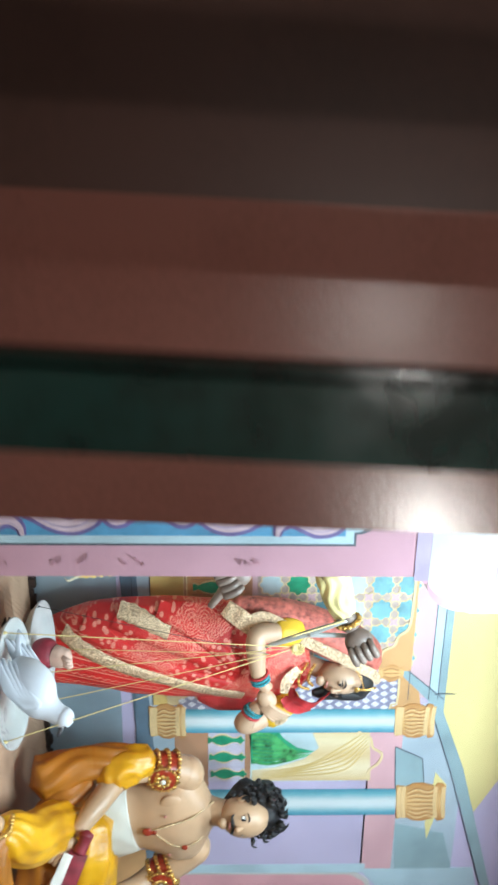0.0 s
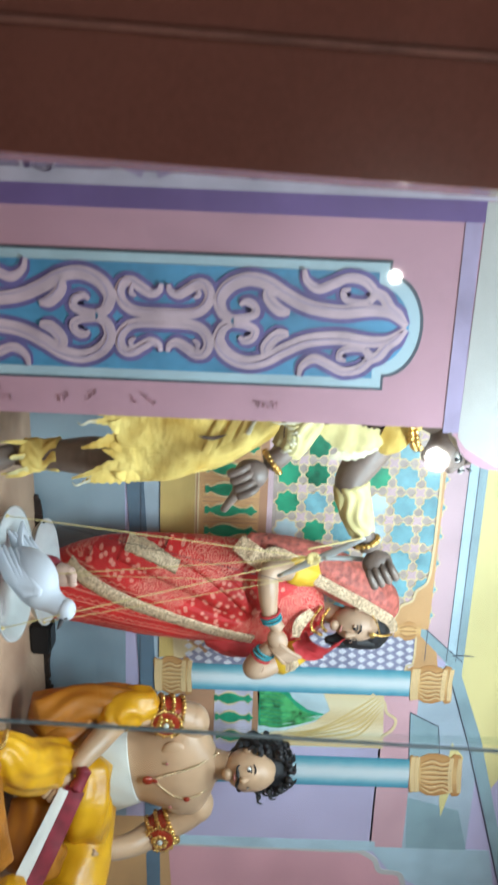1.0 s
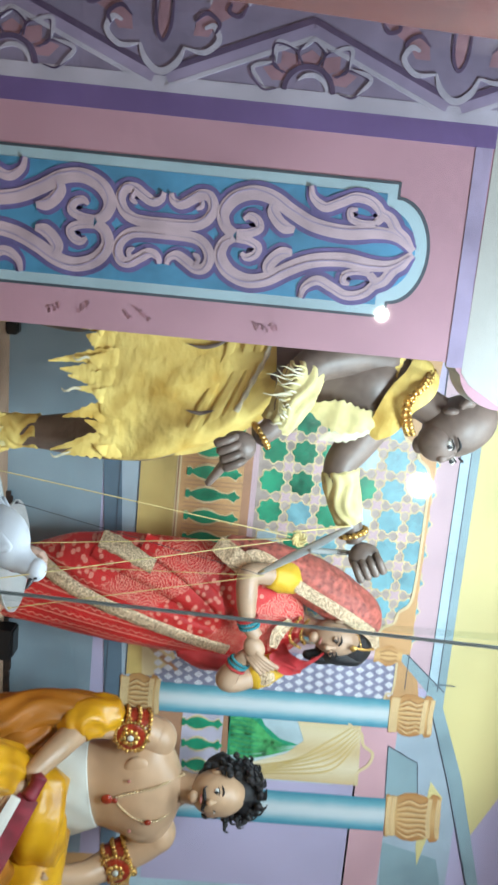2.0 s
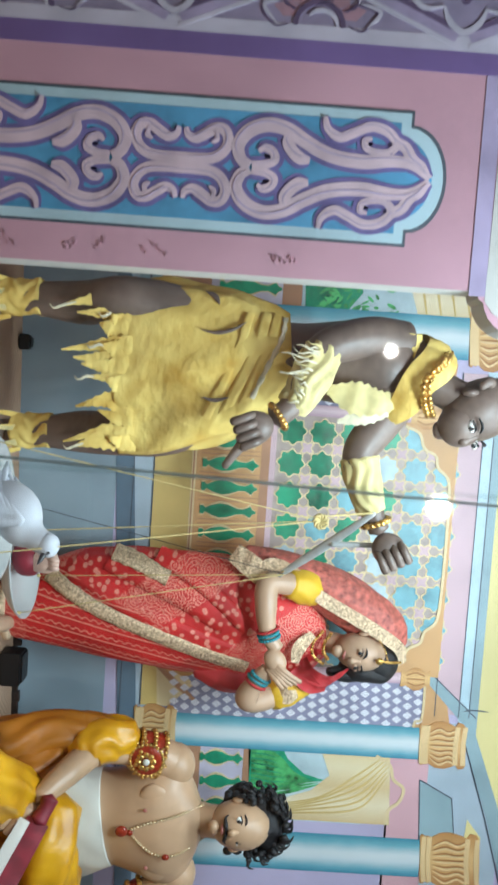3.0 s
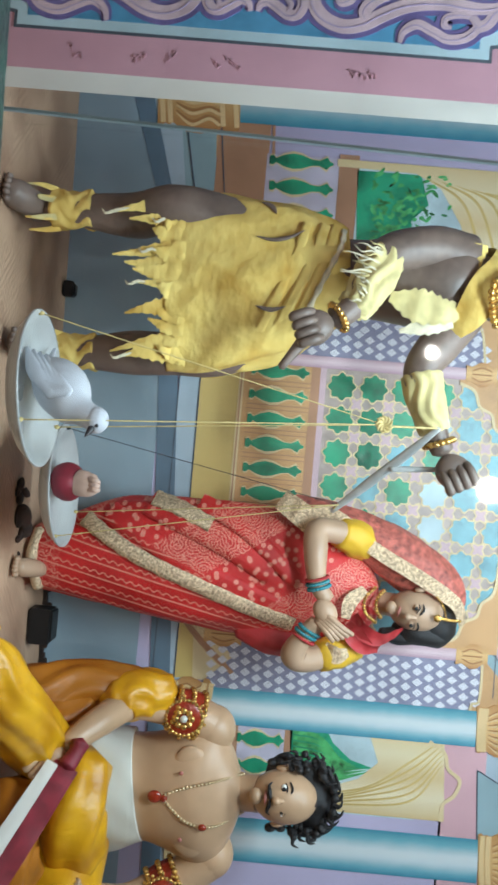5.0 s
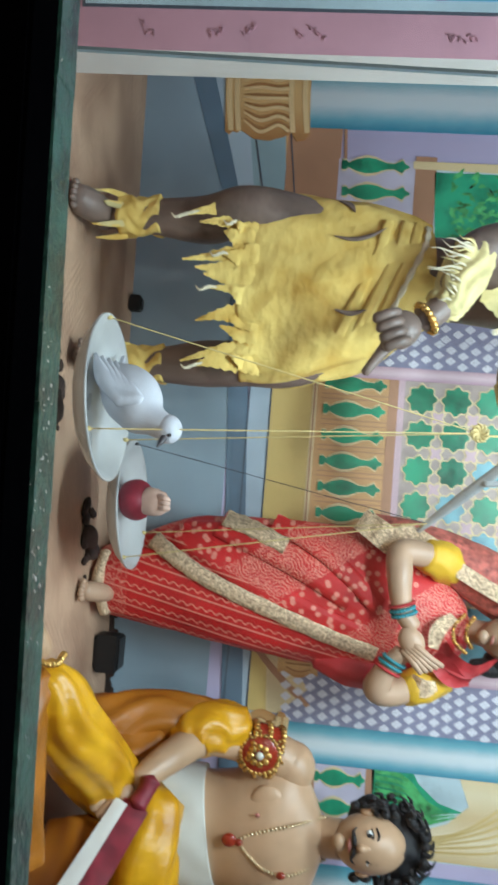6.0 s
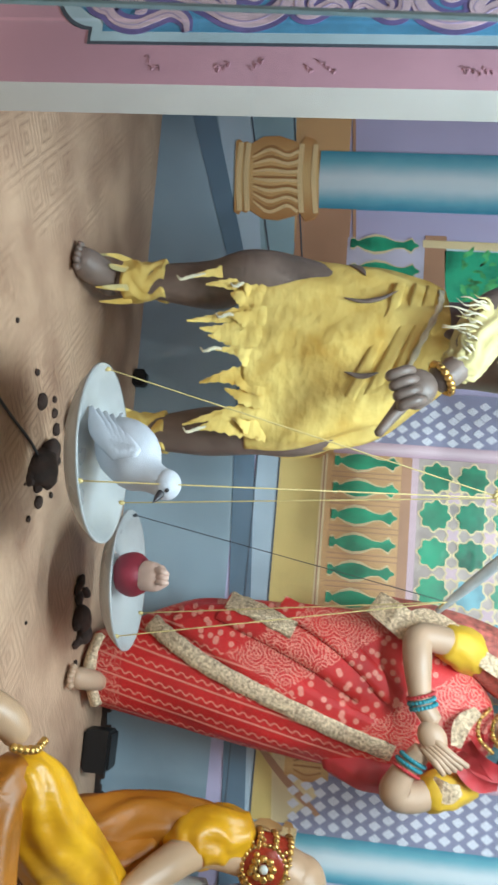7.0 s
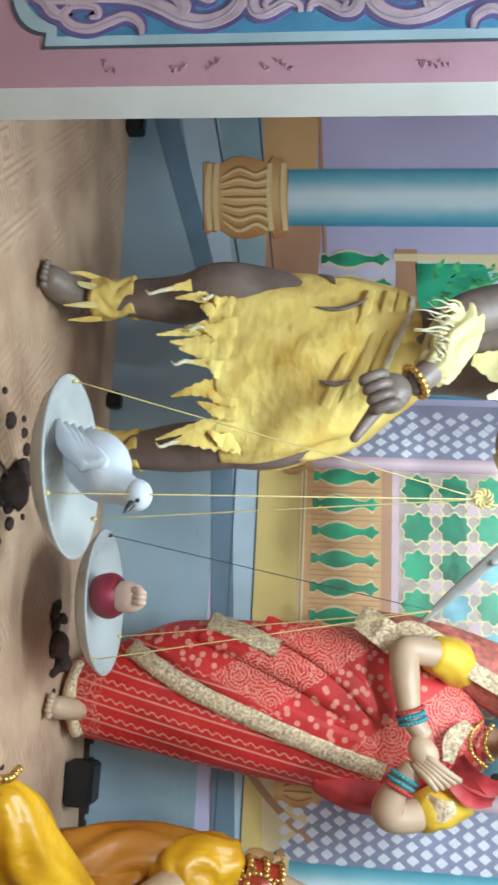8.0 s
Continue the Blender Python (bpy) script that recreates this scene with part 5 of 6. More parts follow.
def sari_woman():
    bm = bmesh.new()
    S, R, Z, V, B, H, D, G, T, W, L = range(11)
    sari = Profile([(0.025, 3.752, 0.118, 3.10, 0.115), (0.14, 3.745, 0.150, 3.10, 0.130), (0.30, 3.733, 0.196, 3.10, 0.148), (0.48, 3.748, 0.226, 3.10, 0.158), (0.68, 3.770, 0.238, 3.10, 0.160),
                    (0.86, 3.790, 0.238, 3.10, 0.158), (1.00, 3.815, 0.225, 3.10, 0.150), (1.12, 3.835, 0.210, 3.10, 0.128), (1.20, 3.85, 0.160, 3.10, 0.10), (1.255, 3.88, 0.075, 3.09, 0.075)])
    sari.build(bm, R, 96, 0.011, 9, 2.6)
    # pleats and borders
    drape(bm, [(3.60, 0.215), (3.665, 0.31), (3.735, 0.425), (3.825, 0.62), (3.91, 0.815), (3.965, 0.955)], 0.055, sari, Z, 0.010, 0.003, 0.05)
    drape(bm, [(3.575, 0.30), (3.65, 0.42), (3.73, 0.55), (3.83, 0.74), (3.90, 0.90)], 0.075, sari, R, 0.004, 0.005)
    drape(bm, [(3.525, 0.455), (3.56, 0.55), (3.615, 0.665)], 0.055, sari, Z, 0.013, 0.003, 0.08)
    drape(bm, [(3.545, 0.44), (3.60, 0.56), (3.68, 0.72), (3.78, 0.88)], 0.09, sari, R, 0.006, 0.005)
    drape(bm, [(3.535, 0.62), (3.60, 0.74), (3.68, 0.84), (3.80, 0.96)], 0.06, sari, R, 0.008, 0.006)
    limb(bm, [(3.65, 3.03, 0.05), (3.75, 2.985, 0.035), (3.86, 3.03, 0.05)], [0.02, 0.022, 0.02], Z, seg=12)
    # foot
    foot(bm, (3.79, 2.99, 0.035), (3.765, 2.86, 0.022), S, 0.033)
    # neck, head bowed, hair
    limb(bm, [(3.885, 3.09, 1.22), (3.893, 3.06, 1.28), (3.90, 3.03, 1.33)], [0.05, 0.042, 0.045], S)
    blob(bm, (3.908, 3.00, 1.382), (0.072, 0.082, 0.096), S, (0, 10, 0), 24, 18)
    face(bm, (3.906, 2.994, 1.374), 0.080, (0.12, -0.95, -0.28), (0.25, 0, 1), S, S, H, L)
    blob(bm, (3.952, 3.052, 1.450), (0.094, 0.090, 0.088), H, (0, 20, 0), lump=0.1)
    blob(bm, (3.990, 3.03, 1.40), (0.048, 0.07, 0.10), H, (0, 10, 0), lump=0.15)
    limb(bm, [(3.99, 3.03, 1.38), (4.0, 3.02, 1.32), (3.985, 3.0, 1.26)], [0.045, 0.035, 0.015], H)
    beads(bm, [(3.93, 2.935, 1.52), (3.925, 2.918, 1.48), (3.918, 2.915, 1.45)], 0.006, 0.010, G)
    blob(bm, (3.918, 2.912, 1.440), (0.014, 0.006, 0.014), G, u=10, v=8)
    beads(bm, [(3.918, 2.915, 1.47), (3.88, 2.925, 1.462), (3.85, 2.95, 1.445)], 0.004, 0.009, G)
    beads(bm, [(3.84, 3.0, 1.27), (3.865, 2.975, 1.245), (3.90, 2.97, 1.24), (3.94, 2.985, 1.262)], 0.008, 0.013, G)
    beads(bm, [(3.83, 3.0, 1.24), (3.86, 2.955, 1.20), (3.91, 2.955, 1.20), (3.95, 2.98, 1.24)], 0.007, 0.012, G)
    # veil from the crown over the shoulder, with brocade border
    limb(bm, [(3.915, 3.09, 1.515), (3.845, 3.08, 1.485), (3.775, 3.07, 1.40), (3.70, 3.065, 1.29), (3.63, 3.06, 1.16), (3.575, 3.05, 1.04), (3.525, 3.04, 0.95)], [0.062, 0.088, 0.098, 0.095, 0.08, 0.06, 0.025], V, seg=36, ripple=0.03, waves=9)
    ribbon(bm, [(3.955, 3.0, 1.545), (3.885, 2.965, 1.52), (3.83, 2.95, 1.455), (3.775, 2.955, 1.37), (3.715, 2.96, 1.27), (3.66, 2.96, 1.19), (3.60, 2.965, 1.13), (3.565, 2.97, 1.05), (3.585, 2.965, 0.985)], [0.03, 0.045, 0.05, 0.05, 0.05, 0.05, 0.05, 0.055, 0.03], Z, (0.7, 0, -0.5), 0.006)
    ribbon(bm, [(3.52, 2.99, 0.905), (3.56, 2.965, 0.96), (3.61, 2.955, 1.02), (3.66, 2.955, 1.07)], [0.075, 0.085, 0.08, 0.03], Z, (-0.7, 0, 0.6), 0.006)
    # blouse sleeve, arms, clasped hands
    limb(bm, [(3.685, 3.05, 1.21), (3.655, 2.99, 1.165), (3.635, 2.955, 1.11)], [0.06, 0.066, 0.052], B, seg=24, ripple=0.05)
    limb(bm, [(3.635, 2.955, 1.12), (3.625, 2.92, 1.035), (3.70, 2.885, 1.022), (3.80, 2.875, 1.03), (3.855, 2.87, 1.06)], [0.042, 0.043, 0.040, 0.030, 0.028], S, seg=18)
    limb(bm, [(4.045, 3.05, 1.14), (4.075, 2.96, 1.02), (4.055, 2.91, 0.955), (3.985, 2.885, 0.985), (3.935, 2.87, 1.03)], [0.05, 0.046, 0.045, 0.033, 0.030], S, seg=18)
    limb(bm, [(4.04, 3.06, 1.17), (4.06, 3.0, 1.10), (4.07, 2.96, 1.05)], [0.06, 0.06, 0.052], B, seg=24, ripple=0.05)
    for q in ((3.80, 2.875, 1.03), (3.815, 2.874, 1.035), (3.975, 2.882, 0.992), (3.962, 2.878, 1.004)):
        bracelet(bm, q, (1, 0, 0.25 if q[0] < 3.9 else -0.6), 0.036, 0.007, T, 22)
    for q in ((3.785, 2.875, 1.028), (3.99, 2.886, 0.985)):
        bracelet(bm, q, (1, 0, 0.25 if q[0] < 3.9 else -0.6), 0.038, 0.006, D, 24)
    blob(bm, (3.895, 2.855, 1.055), (0.048, 0.032, 0.038), S, (0, -35, 0))
    for k in range(5):
        limb(bm, [(3.90 + 0.006 * k, 2.835 + 0.004 * k, 1.06 - 0.008 * k), (3.935 + 0.006 * k, 2.825, 1.10 - 0.010 * k), (3.965 + 0.006 * k, 2.83, 1.145 - 0.016 * k)], [0.012, 0.011, 0.008], S, seg=8, n=4)
    # crimson net stole and gilt sleeve edge
    ribbon(bm, [(3.92, 2.95, 1.16), (3.97, 2.925, 1.185), (4.00, 2.93, 1.245), (3.985, 2.955, 1.30), (3.965, 2.97, 1.335)], [0.04, 0.06, 0.055, 0.05, 0.02], D, (0.8, 0.3, -0.5), 0.003, 8, 0.15, 0.0)
    ribbon(bm, [(3.95, 2.93, 1.13), (3.985, 2.92, 1.16), (4.03, 2.94, 1.20), (4.04, 2.96, 1.25)], [0.04, 0.07, 0.06, 0.03], D, (0.6, 0.2, -0.7), 0.003, 8, 0.2, 0.0)
    ribbon(bm, [(4.035, 2.94, 1.06), (4.055, 2.92, 1.10), (4.045, 2.925, 1.14)], [0.05, 0.06, 0.03], Z, (1, 0, 0), 0.010)
    ribbon(bm, [(3.83, 2.965, 1.20), (3.87, 2.94, 1.15), (3.93, 2.935, 1.13)], [0.03, 0.05, 0.03], Z, (0.3, 0, 1), 0.006)
    limb(bm, [(4.03, 3.08, 0.98), (4.02, 3.06, 0.86), (4.0, 3.06, 0.76)], [0.07, 0.06, 0.03], D, seg=24, ripple=0.06)
    return thing("mannequin", bm, [SKIN_W, SARI, ZARI, VEIL, BLOUSE, HAIR, REDCLOTH, GOLD, BANGLE, WHITE_E, LIP], "mannequin in a red printed sari with gold border and veil", "mannequin", "stage mannequins", smooth=True)


def seated_king():
    bm = bmesh.new()
    S, Y, O, C, G, R, H, W, L, P = range(10)
    trunk = Profile([(0.18, 4.52, 0.205, 3.0, 0.150), (0.30, 4.515, 0.190, 3.0, 0.140), (0.42, 4.515, 0.178, 3.0, 0.130), (0.52, 4.52, 0.200, 2.99, 0.138), (0.61, 4.525, 0.238, 2.985, 0.140), (0.68, 4.525, 0.235, 2.985, 0.120), (0.735, 4.52, 0.150, 2.985, 0.09), (0.765, 4.52, 0.07, 2.98, 0.07)])
    trunk.build(bm, S, 64, 0.0, 9)
    for x in (4.435, 4.61):
        blob(bm, (x, 2.890, 0.600), (0.098, 0.020, 0.068), S)
        blob(bm, (x + (0.02 if x > 4.5 else -0.02), 2.846, 0.572), (0.008, 0.005, 0.008), L, u=8, v=6)
    blob(bm, (4.515, 2.862, 0.335), (0.012, 0.008, 0.012), L, u=8, v=6)
    # waist cloth
    sash = Profile([(0.24, 4.525, 0.218, 3.0, 0.170), (0.31, 4.52, 0.208, 3.0, 0.162), (0.375, 4.515, 0.196, 3.0, 0.152), (0.415, 4.512, 0.187, 3.0, 0.142)])
    sash.build(bm, C, 72, 0.012, 5, 6, tilt=0.12)
    # neck and head
    limb(bm, [(4.52, 2.985, 0.73), (4.518, 2.965, 0.79), (4.515, 2.95, 0.83)], [0.070, 0.060, 0.06], S)
    blob(bm, (4.512, 2.925, 0.915), (0.086, 0.094, 0.112), S, (0, 6, 0), 28, 20)
    face(bm, (4.508, 2.925, 0.90), 0.088, (-0.18, -1, -0.02), (0.10, 0, 1), S, W, H, L, True)
    blob(bm, (4.524, 2.992, 0.990), (0.112, 0.104, 0.092), H, (10, 0, 0), lump=0.3, u=28, v=20)
    blob(bm, (4.522, 3.02, 0.93), (0.112, 0.07, 0.11), H, lump=0.2)
    for k in range(120):
        a = random.uniform(-0.4, 3.6)
        b = random.uniform(-0.2, 1.1)
        q = (4.522 + 0.122 * math.cos(a) * math.cos(b * 0.7), 2.975 - 0.08 * random.uniform(-0.5, 0.9), 0.965 + 0.115 * math.sin(a) * 0.95 + 0.01)
        blob(bm, q, [random.uniform(0.008, 0.016)] * 3, H, u=8, v=6, lump=0.5)
        if k % 2:
            limb(bm, [q, (q[0] + 0.02 * math.cos(a), q[1] - 0.01, q[2] + 0.02 * math.sin(a)), (q[0] + 0.034 * math.cos(a + 0.7), q[1] - 0.01, q[2] + 0.034 * math.sin(a + 0.7))], [0.008, 0.006, 0.002], H, seg=6, n=3)
    for x in (4.412, 4.625):
        for k in range(2):
            blob(bm, (x + 0.006 * k * (1 if x > 4.5 else -1) * 0.4, 2.95, 0.90 - 0.030 * k), (0.014, 0.020, 0.018), H, u=8, v=6, lump=0.5)
    # bead chain with pendant
    beads(bm, [(4.452, 2.955, 0.775), (4.447, 2.862, 0.68), (4.463, 2.842, 0.58), (4.492, 2.85, 0.505)], 0.0062, 0.0125, P)
    beads(bm, [(4.58, 2.955, 0.775), (4.592, 2.862, 0.68), (4.575, 2.842, 0.60), (4.535, 2.848, 0.545), (4.497, 2.85, 0.512)], 0.0062, 0.0125, P)
    blob(bm, (4.490, 2.842, 0.487), (0.021, 0.010, 0.023), R, u=10, v=8)
    for q in ((4.585, 2.838, 0.645), (4.497, 2.845, 0.515)):
        blob(bm, q, (0.012, 0.009, 0.014), R, u=8, v=6)
    # arms
    limb(bm, [(4.315, 2.985, 0.675), (4.262, 2.965, 0.60), (4.222, 2.93, 0.49), (4.200, 2.86, 0.395), (4.222, 2.73, 0.315), (4.265, 2.635, 0.240)], [0.076, 0.068, 0.058, 0.052, 0.046, 0.034], S, seg=20)
    fist(bm, (4.292, 2.600, 0.205), (0.6, -0.5, -0.6), S, 0.048)
    limb(bm, [(4.735, 2.99, 0.675), (4.79, 2.97, 0.60), (4.835, 2.94, 0.49), (4.845, 2.88, 0.40), (4.80, 2.80, 0.32), (4.75, 2.75, 0.28)], [0.076, 0.068, 0.060, 0.052, 0.045, 0.034], S, seg=20)
    fist(bm, (4.725, 2.725, 0.262), (-0.6, -0.6, -0.3), S, 0.046)
    blob(bm, (4.312, 2.985, 0.668), (0.082, 0.080, 0.078), S)
    blob(bm, (4.738, 2.99, 0.668), (0.082, 0.080, 0.078), S)
    # jewelled armlets
    for c, ax in (((4.245, 2.95, 0.575), (0.35, 0.2, 0.9)), ((4.83, 2.95, 0.515), (-0.3, 0.25, 0.9))):
        for dz, r in ((-0.045, 0.070), (0.0, 0.076), (0.045, 0.078)):
            bracelet(bm, (c[0] + ax[0] * dz, c[1] + ax[1] * dz, c[2] + ax[2] * dz), ax, r, 0.010, G, 26)
        limb(bm, [(c[0] - ax[0] * 0.045, c[1] - ax[1] * 0.045, c[2] - ax[2] * 0.045), c, (c[0] + ax[0] * 0.045, c[1] + ax[1] * 0.045, c[2] + ax[2] * 0.045)], [0.070, 0.075, 0.076], R, seg=24)
        blob(bm, (c[0], c[1] - 0.066, c[2]), (0.060, 0.016, 0.062), R, u=24, v=10)
        for k in range(26):
            a = k * math.pi / 13
            blob(bm, (c[0] + 0.058 * math.cos(a), c[1] - 0.070, c[2] + 0.060 * math.sin(a)), (0.0075, 0.006, 0.0075), G, u=8, v=6)
            if k % 2:
                blob(bm, (c[0] + 0.070 * math.cos(a), c[1] - 0.064, c[2] + 0.072 * math.sin(a)), (0.006, 0.005, 0.006), G, u=8, v=6)
        for k in range(8):
            a = k * math.pi / 4
            blob(bm, (c[0] + 0.026 * math.cos(a), c[1] - 0.084, c[2] + 0.026 * math.sin(a)), (0.011, 0.006, 0.011), G, u=8, v=6)
        blob(bm, (c[0], c[1] - 0.086, c[2]), (0.013, 0.008, 0.013), C, u=8, v=6)
    # satin cloth: over the forearm, falling behind; crossed legs
    limb(bm, [(4.175, 2.93, 0.52), (4.17, 2.90, 0.44), (4.185, 2.85, 0.37), (4.21, 2.82, 0.345)], [0.062, 0.080, 0.074, 0.055], Y, seg=40, ripple=0.06, waves=6)
    limb(bm, [(4.16, 2.93, 0.47), (4.145, 2.90, 0.34), (4.15, 2.87, 0.20), (4.17, 2.83, 0.07)], [0.05, 0.072, 0.085, 0.10], O, seg=40, ripple=0.08, waves=7)
    limb(bm, [(4.20, 2.86, 0.26), (4.24, 2.80, 0.17), (4.30, 2.72, 0.10)], [0.06, 0.075, 0.09], O, seg=36, ripple=0.07, waves=6)
    limb(bm, [(4.44, 2.93, 0.17), (4.27, 2.68, 0.145), (4.10, 2.45, 0.125), (3.965, 2.33, 0.105), (3.89, 2.275, 0.085)], [0.11, 0.100, 0.096, 0.084, 0.052], Y, seg=64, ripple=0.05, waves=9)
    limb(bm, [(3.90, 2.285, 0.09), (3.95, 2.24, 0.06), (4.12, 2.22, 0.06), (4.32, 2.26, 0.06)], [0.045, 0.055, 0.055, 0.05], O, seg=40, ripple=0.06, waves=6)
    foot(bm, (3.825, 2.245, 0.060), (3.745, 2.165, 0.036), S, 0.040)
    beads(bm, [(3.845, 2.20, 0.10), (3.855, 2.24, 0.13), (3.845, 2.30, 0.13)], 0.010, 0.014, G)
    limb(bm, [(4.60, 2.94, 0.20), (4.78, 2.70, 0.19), (4.93, 2.48, 0.16), (5.00, 2.40, 0.12)], [0.135, 0.135, 0.12, 0.08], Y, seg=48, ripple=0.04, waves=5)
    limb(bm, [(5.00, 2.40, 0.09), (4.86, 2.30, 0.075), (4.66, 2.28, 0.07), (4.48, 2.32, 0.06)], [0.075, 0.09, 0.085, 0.05], Y, seg=40, ripple=0.06, waves=6)
    limb(bm, [(4.36, 2.80, 0.27), (4.50, 2.72, 0.24), (4.66, 2.78, 0.25)], [0.085, 0.11, 0.09], Y, seg=44, ripple=0.07, waves=6)
    limb(bm, [(4.40, 2.62, 0.10), (4.52, 2.52, 0.08), (4.64, 2.60, 0.10)], [0.10, 0.11, 0.09], O, seg=44, ripple=0.07, waves=6)
    return thing("mannequin", bm, [SKIN_F, SATIN, SATIN_O, WAISTC, GOLD, REDGEM, HAIR, WHITE_E, LIP, PEARL], "seated bare-chested mannequin in golden satin with jewelled armlets", "mannequin", "stage mannequins", smooth=True)


lean_in(torn_clothes_man(), -0.045, 0.012)
lean_in(sari_woman(), -0.03, 0.0, 1.021, 1.5)
lean_in(seated_king(), -0.10)


# ---- balance with its pans ----
def pan(cx, cy, z, r, label):
    ob = tagged(new("scale_pan"), label, "scale pan", "pans of the balance")
    bm = bmesh.new()
    prof = [(0.0, 0.0), (0.72, 0.0), (0.86, 0.016), (1.0, 0.040), (1.03, 0.042), (1.03, 0.036), (0.88, 0.009), (0.73, -0.006), (0.0, -0.006)]
    seg = 56
    rings = [[bm.verts.new((cx + r * a * math.cos(t), cy + r * a * math.sin(t), z + v)) for t in np.linspace(0, 2 * math.pi, seg, endpoint=False)] if a else [bm.verts.new((cx, cy, z + v))] for a, v in prof]
    for a, b in zip(rings, rings[1:]):
        for j in range(seg):
            k = (j + 1) % seg
            bm.faces.new((a[0], b[j], b[k]) if len(a) == 1 else (a[j], b[0], a[k]) if len(b) == 1 else (a[j], b[j], b[k], a[k]))
    part("dish", bm, PLATEW, ob, smooth=True)
    return ob


p1 = (3.222, 2.165, 0.205)
p2 = (3.478, 2.70, 0.150)
k1, k2 = (3.285, 2.36, 1.135), (3.52, 2.66, 1.06)
pan_a = pan(*p1, 0.192, "white enamel dish hung on yellow cords, a dove in it")
pan_b = pan(*p2, 0.190, "white enamel dish hung on cords, a red bundle in it")
for ob, p, k, r in ((pan_a, p1, k1, 0.188), (pan_b, p2, k2, 0.186)):
    for j, a in enumerate((185, -62, 62) if ob is pan_a else (172, -35, 60)):
        q = (p[0] + r * math.cos(radians(a)), p[1] + r * math.sin(radians(a)), p[2] + 0.040)
        dark = ob is pan_b and j == 0
        cord = part("cord", wire(bmesh.new(), q, k, 0.0012 if dark else 0.0016), DARKSTRING if dark else STRING, ob, "dark wire" if dark else "yellow cord", True)
        part("cord_knot", blob(bmesh.new(), q, (0.006, 0.006, 0.008), u=8, v=6), DARKSTRING if dark else STRING, cord, smooth=True)
lean_in(pan_a, -0.075, 0.012)
lean_in(pan_b, -0.06)
knot_b = bmesh.new()
for j in range(9):
    a = j * 0.7
    limb(knot_b, [k1, (k1[0] + 0.018 * math.cos(a), k1[1] - 0.010, k1[2] + 0.016 * math.sin(a)), (k1[0] + 0.024 * math.cos(a + 0.6), k1[1] - 0.012, k1[2] + 0.024 * math.sin(a + 0.6))], [0.007, 0.005, 0.002], 0, seg=6, n=3)
part("top_knot", knot_b, STRING, pan_a, "frayed yellow knot", True)

beam = tagged(new("balance_beam"), "dull grey metal balance beam gripped in the mannequin's hand", "balance beam")
bm = bmesh.new()
limb(bm, [(3.545, 2.70, 1.045), (3.46, 2.615, 1.14), (3.375, 2.53, 1.235), (3.285, 2.44, 1.33)], [0.008, 0.015, 0.015, 0.008], 0, seg=12, flat=0.4)
part("arm", bm, STEEL, beam, smooth=True)
lean_in(beam, -0.01)
part("hanger", wire(bmesh.new(), (3.285, 2.44, 1.325), k1, 0.003), STRING, beam, smooth=True)
part("hanger", wire(bmesh.new(), (3.535, 2.69, 1.05), k2, 0.003), STRING, beam, smooth=True)
part("stem", limb(bmesh.new(), [(3.405, 2.55, 1.21), (3.405, 2.54, 1.29), (3.405, 2.53, 1.36)], [0.010, 0.009, 0.008], 0, seg=10), STEEL, beam, smooth=True)


def dove():
    ob = tagged(new("dove"), "white toy dove crouching in the dish", "toy bird")
    bm = bmesh.new()
    limb(bm, [(3.175, 2.20, 0.250), (3.195, 2.17, 0.275), (3.225, 2.14, 0.305), (3.262, 2.115, 0.335), (3.283, 2.10, 0.365), (3.300, 2.09, 0.395)], [0.030, 0.058, 0.068, 0.056, 0.036, 0.030], 0, seg=24)
    blob(bm, (3.303, 2.087, 0.402), (0.033, 0.031, 0.031), 0)
    part("body", bm, DOVE, ob, smooth=True)
    bm = bmesh.new()
    for s in (-1, 1):
        for k in range(5):
            limb(bm, [(3.245, 2.125 + s * 0.055, 0.335 - 0.008 * k), (3.20 - 0.004 * k, 2.155 + s * 0.066, 0.300 - 0.013 * k), (3.145 - 0.006 * k, 2.20 + s * 0.050, 0.275 - 0.016 * k)], [0.018, 0.020, 0.005], 0, seg=8, n=5, flat=0.5)
    part("wings", bm, DOVE, ob, smooth=True)
    bm = bmesh.new()
    for k in range(5):
        limb(bm, [(3.18, 2.20, 0.255), (3.15 + 0.006 * k, 2.235 + 0.006 * k, 0.245), (3.105 + 0.014 * k, 2.275 + 0.01 * k, 0.248)], [0.014, 0.014, 0.006], 0, seg=8, n=4, flat=0.4)
    part("tail", bm, DOVE, ob, smooth=True)
    part("beak", limb(bmesh.new(), [(3.322, 2.068, 0.397), (3.336, 2.056, 0.390), (3.346, 2.048, 0.384)], [0.009, 0.006, 0.001], 0, seg=10, n=4), BEAK, ob, "dark beak", True)
    for x, y in ((3.318, 2.062), (3.328, 2.098)):
        part("eye", blob(bmesh.new(), (x, y, 0.409), (0.005, 0.005, 0.005), u=8, v=6), BEAK, ob, "dark bead eye", True)
    return ob


lean_in(dove(), -0.075, 0.012)
bundle = tagged(new("red_bundle"), "round maroon cloth bundle topped by a pale plaster lump", "bundle")
part("ball", blob(bmesh.new(), (3.465, 2.665, 0.205), (0.058, 0.058, 0.055), lump=0.15), MAROON, bundle, smooth=True)
bm = bmesh.new()
limb(bm, [(3.468, 2.655, 0.245), (3.472, 2.645, 0.275), (3.470, 2.64, 0.300)], [0.042, 0.040, 0.030], 0, seg=18)
for k in range(3):
    limb(bm, [(3.455 + 0.014 * k, 2.62, 0.285), (3.46 + 0.014 * k, 2.605, 0.305), (3.465 + 0.012 * k, 2.612, 0.318)], [0.010, 0.010, 0.006], 0, seg=8, n=4)
part("top", bm, FLESHY, bundle, "pale pink plaster lump", True)

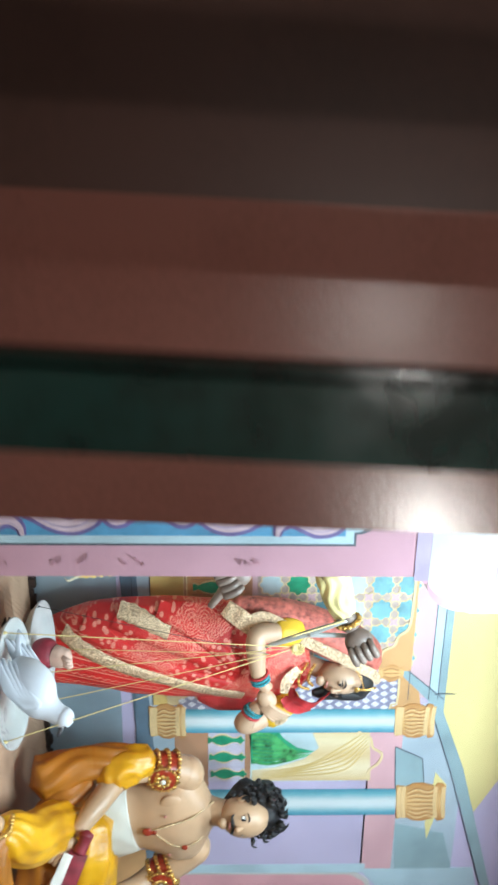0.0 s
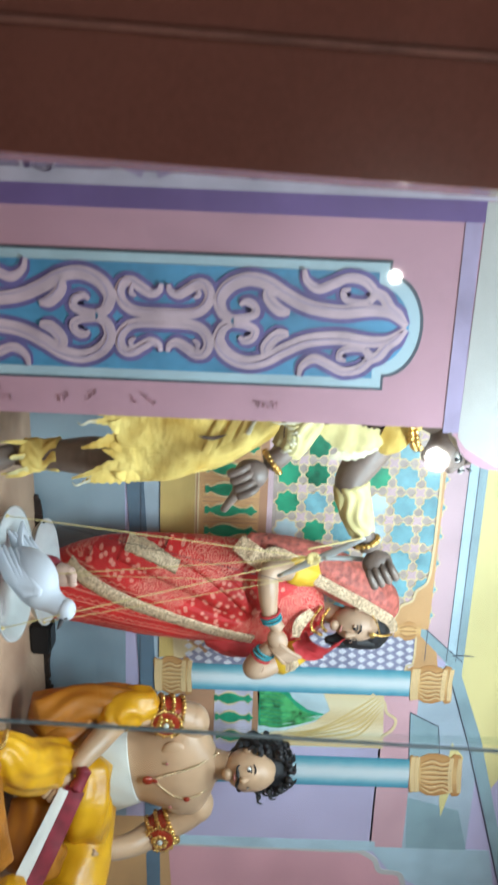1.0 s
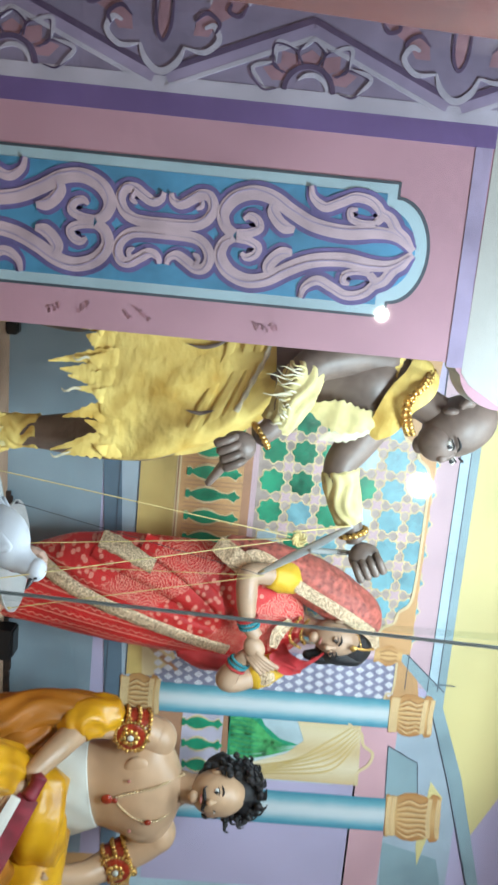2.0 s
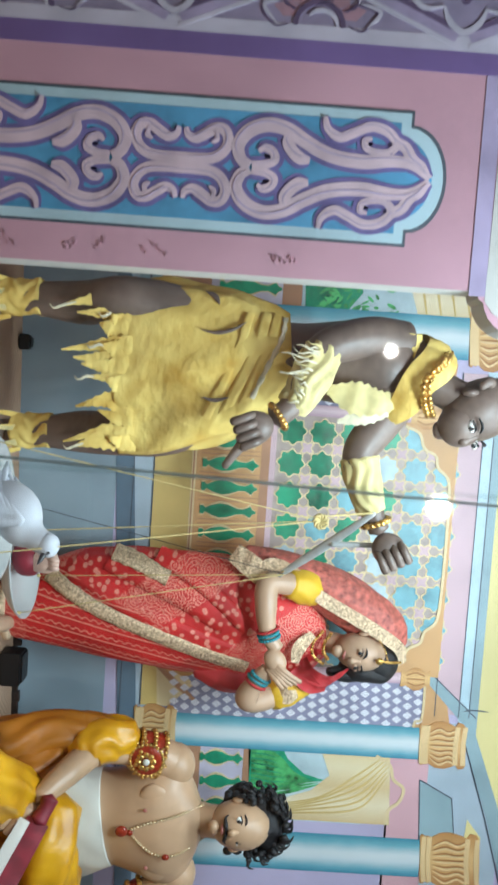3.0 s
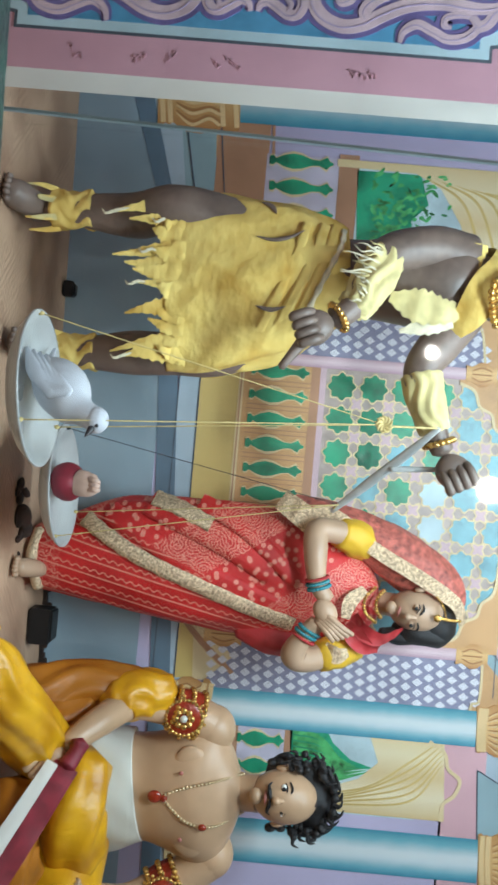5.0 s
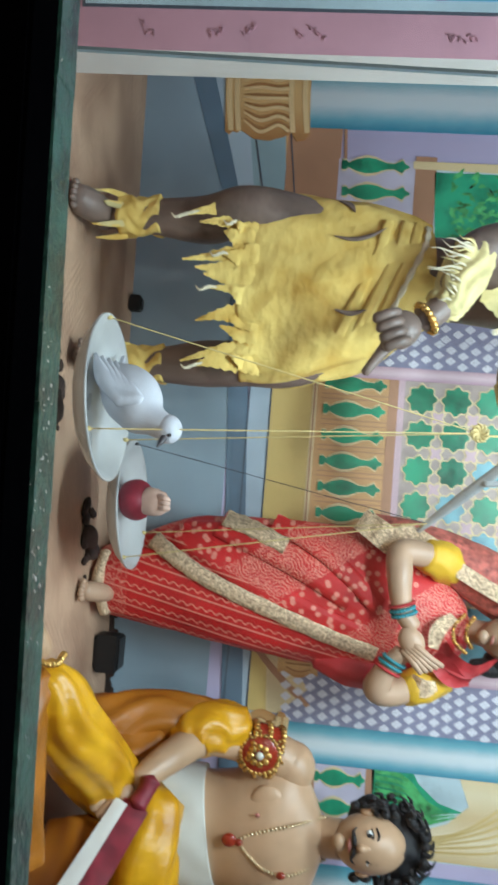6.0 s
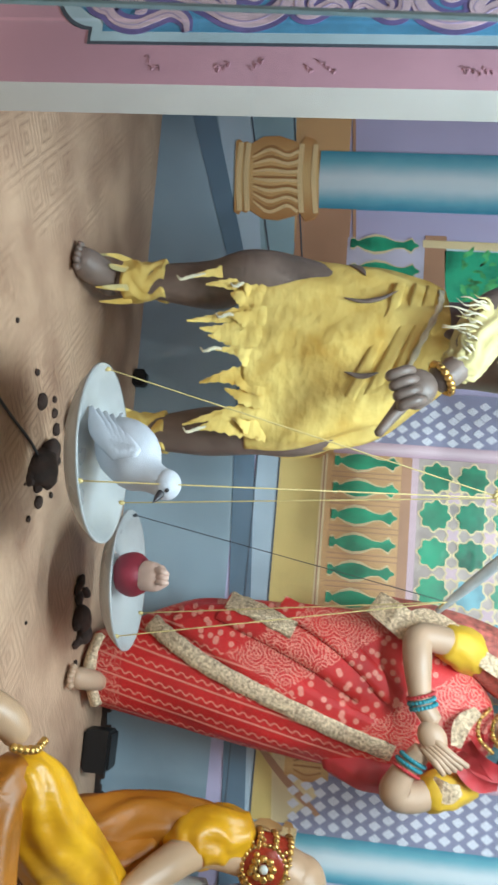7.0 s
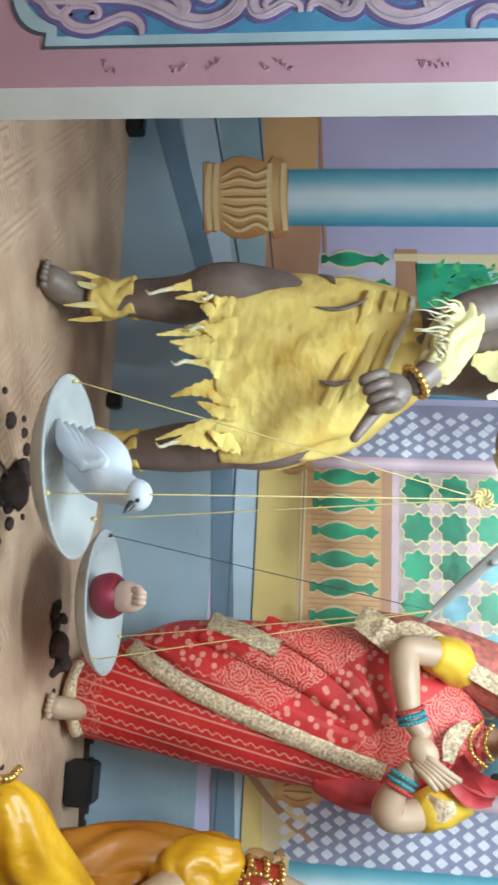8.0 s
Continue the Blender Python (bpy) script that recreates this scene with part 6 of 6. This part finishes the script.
lean_in(bundle, -0.06)

sword = tagged(new("sheathed_sword"), "maroon and white striped scabbard lying across the seated figure's lap", "sword")
a, b = np.array((4.295, 2.525, 0.262)), np.array((4.66, 2.18, 0.035))
ribbon_side = (0.35, 0, 0.9)
bm = bmesh.new()
ribbon(bm, [a, a * 0.66 + b * 0.34, a * 0.33 + b * 0.67, b], [0.075, 0.085, 0.085, 0.07], 0, ribbon_side, 0.016)
part("scabbard", bm, MAROON, sword, "maroon cloth-covered scabbard", True)
bm = bmesh.new()
off = np.array((-0.018, -0.024, -0.036))
ribbon(bm, [a + off, a * 0.66 + b * 0.34 + off, a * 0.33 + b * 0.67 + off, b + off], [0.036, 0.042, 0.046, 0.04], 0, ribbon_side, 0.012)
part("white_stripe", bm, WHITE_E, sword, "white stripe", True)
part("hilt", limb(bmesh.new(), [a, a + (-0.03, 0.02, 0.02), a + (-0.055, 0.035, 0.03)], [0.028, 0.024, 0.030], 0, seg=14), MAROON, sword, smooth=True)


lean_in(sword, -0.06)

# ---- small things on the floor ----
def spot_lamp(x, y, w, d, h, label):
    g = ground(x) - 0.002
    ob = tagged(new("floor_spotlight"), label, "spotlight", "black boxes along the wall")
    part("housing", box(bmesh.new(), x - w / 2, x + w / 2, y - d / 2, y + d / 2, g, g + h, 0, 0.008), BLACKP, ob)
    part("rim", box(bmesh.new(), x - w / 2 - 0.004, x + w / 2 + 0.004, y - d / 2 - 0.006, y - d / 2 + 0.004, g + h * 0.15, g + h * 0.92, 0, 0.003), BLACKP, ob)
    return ob


spot_lamp(4.10, 3.12, 0.125, 0.10, 0.095, "black box lamp on the floor against the wall")
spot_lamp(2.80, 3.255, 0.055, 0.05, 0.055, "small black socket box at the foot of the wall")
spot_lamp(1.60, 3.245, 0.14, 0.06, 0.075, "small black socket box at the foot of the wall")
rng = random.Random(3)
for x, y, r in ((3.215, 2.44, 0.050), (3.17, 2.50, 0.036), (3.30, 2.47, 0.018), (3.27, 2.56, 0.012), (3.60, 2.93, 0.04), (3.66, 2.97, 0.035), (3.54, 2.90, 0.022), (3.35, 2.42, 0.010), (2.98, 2.36, 0.009), (2.52, 2.9, 0.010), (2.9, 2.2, 0.008)):
    x, y = x + 0.08, y - 0.05
    bm = blob(bmesh.new(), (x, y, ground(x) + r * 0.40), (r, r * 1.1, r * 0.6), 0, (0, 0, rng.uniform(0, 90)), 14, 9, 0.9)
    thing("clod", bm, CLOD, "dark crumbled lump of clay on the floor", "clod", "clay lumps on the floor", smooth=True)
for k in range(34):
    if k < 12:
        x, y, r = 3.22 + rng.gauss(0, 0.07), 2.44 + rng.gauss(0, 0.05), rng.uniform(0.007, 0.020)
    elif k < 28:
        u = rng.random()
        x, y, r = 3.58 + 0.24 * u + rng.gauss(0, 0.02), 2.86 + 0.02 * u + rng.gauss(0, 0.03), rng.uniform(0.009, 0.026)
    else:
        x, y, r = rng.uniform(2.4, 4.0), rng.uniform(2.1, 3.1), rng.uniform(0.004, 0.008)
    bm = blob(bmesh.new(), (x, y, ground(x) + r * 0.35), (r, r * rng.uniform(0.7, 1.4), r * 0.6), 0, (0, 0, rng.uniform(0, 90)), 9, 6, 1.4)
    thing("clod", bm, CLOD, "dark crumbled lump of clay on the floor", "clod", "clay lumps on the floor")
bm = limb(bmesh.new(), [(3.14, 1.95, -0.004), (3.20, 2.15, -0.003), (3.245, 2.32, 0.0), (3.29, 2.38, 0.012)], [0.004] * 4, 0, seg=8)
thing("cable", bm, DARKSTRING, "thin black cable lying on the floor", "cable", smooth=True)
skirting = bmesh.new()
for k in range(120):
    x = 3.5 + k * 0.022
    box(skirting, x, x + 0.0225, WALL - 0.022 - rng.uniform(0, 0.012), WALL - 0.005, ground(x) - 0.004, ground(x) + rng.uniform(0.014, 0.034))
thing("debris_strip", skirting, CLOD, "dark dirt heaped along the foot of the wall", "dirt", kind="stuff")
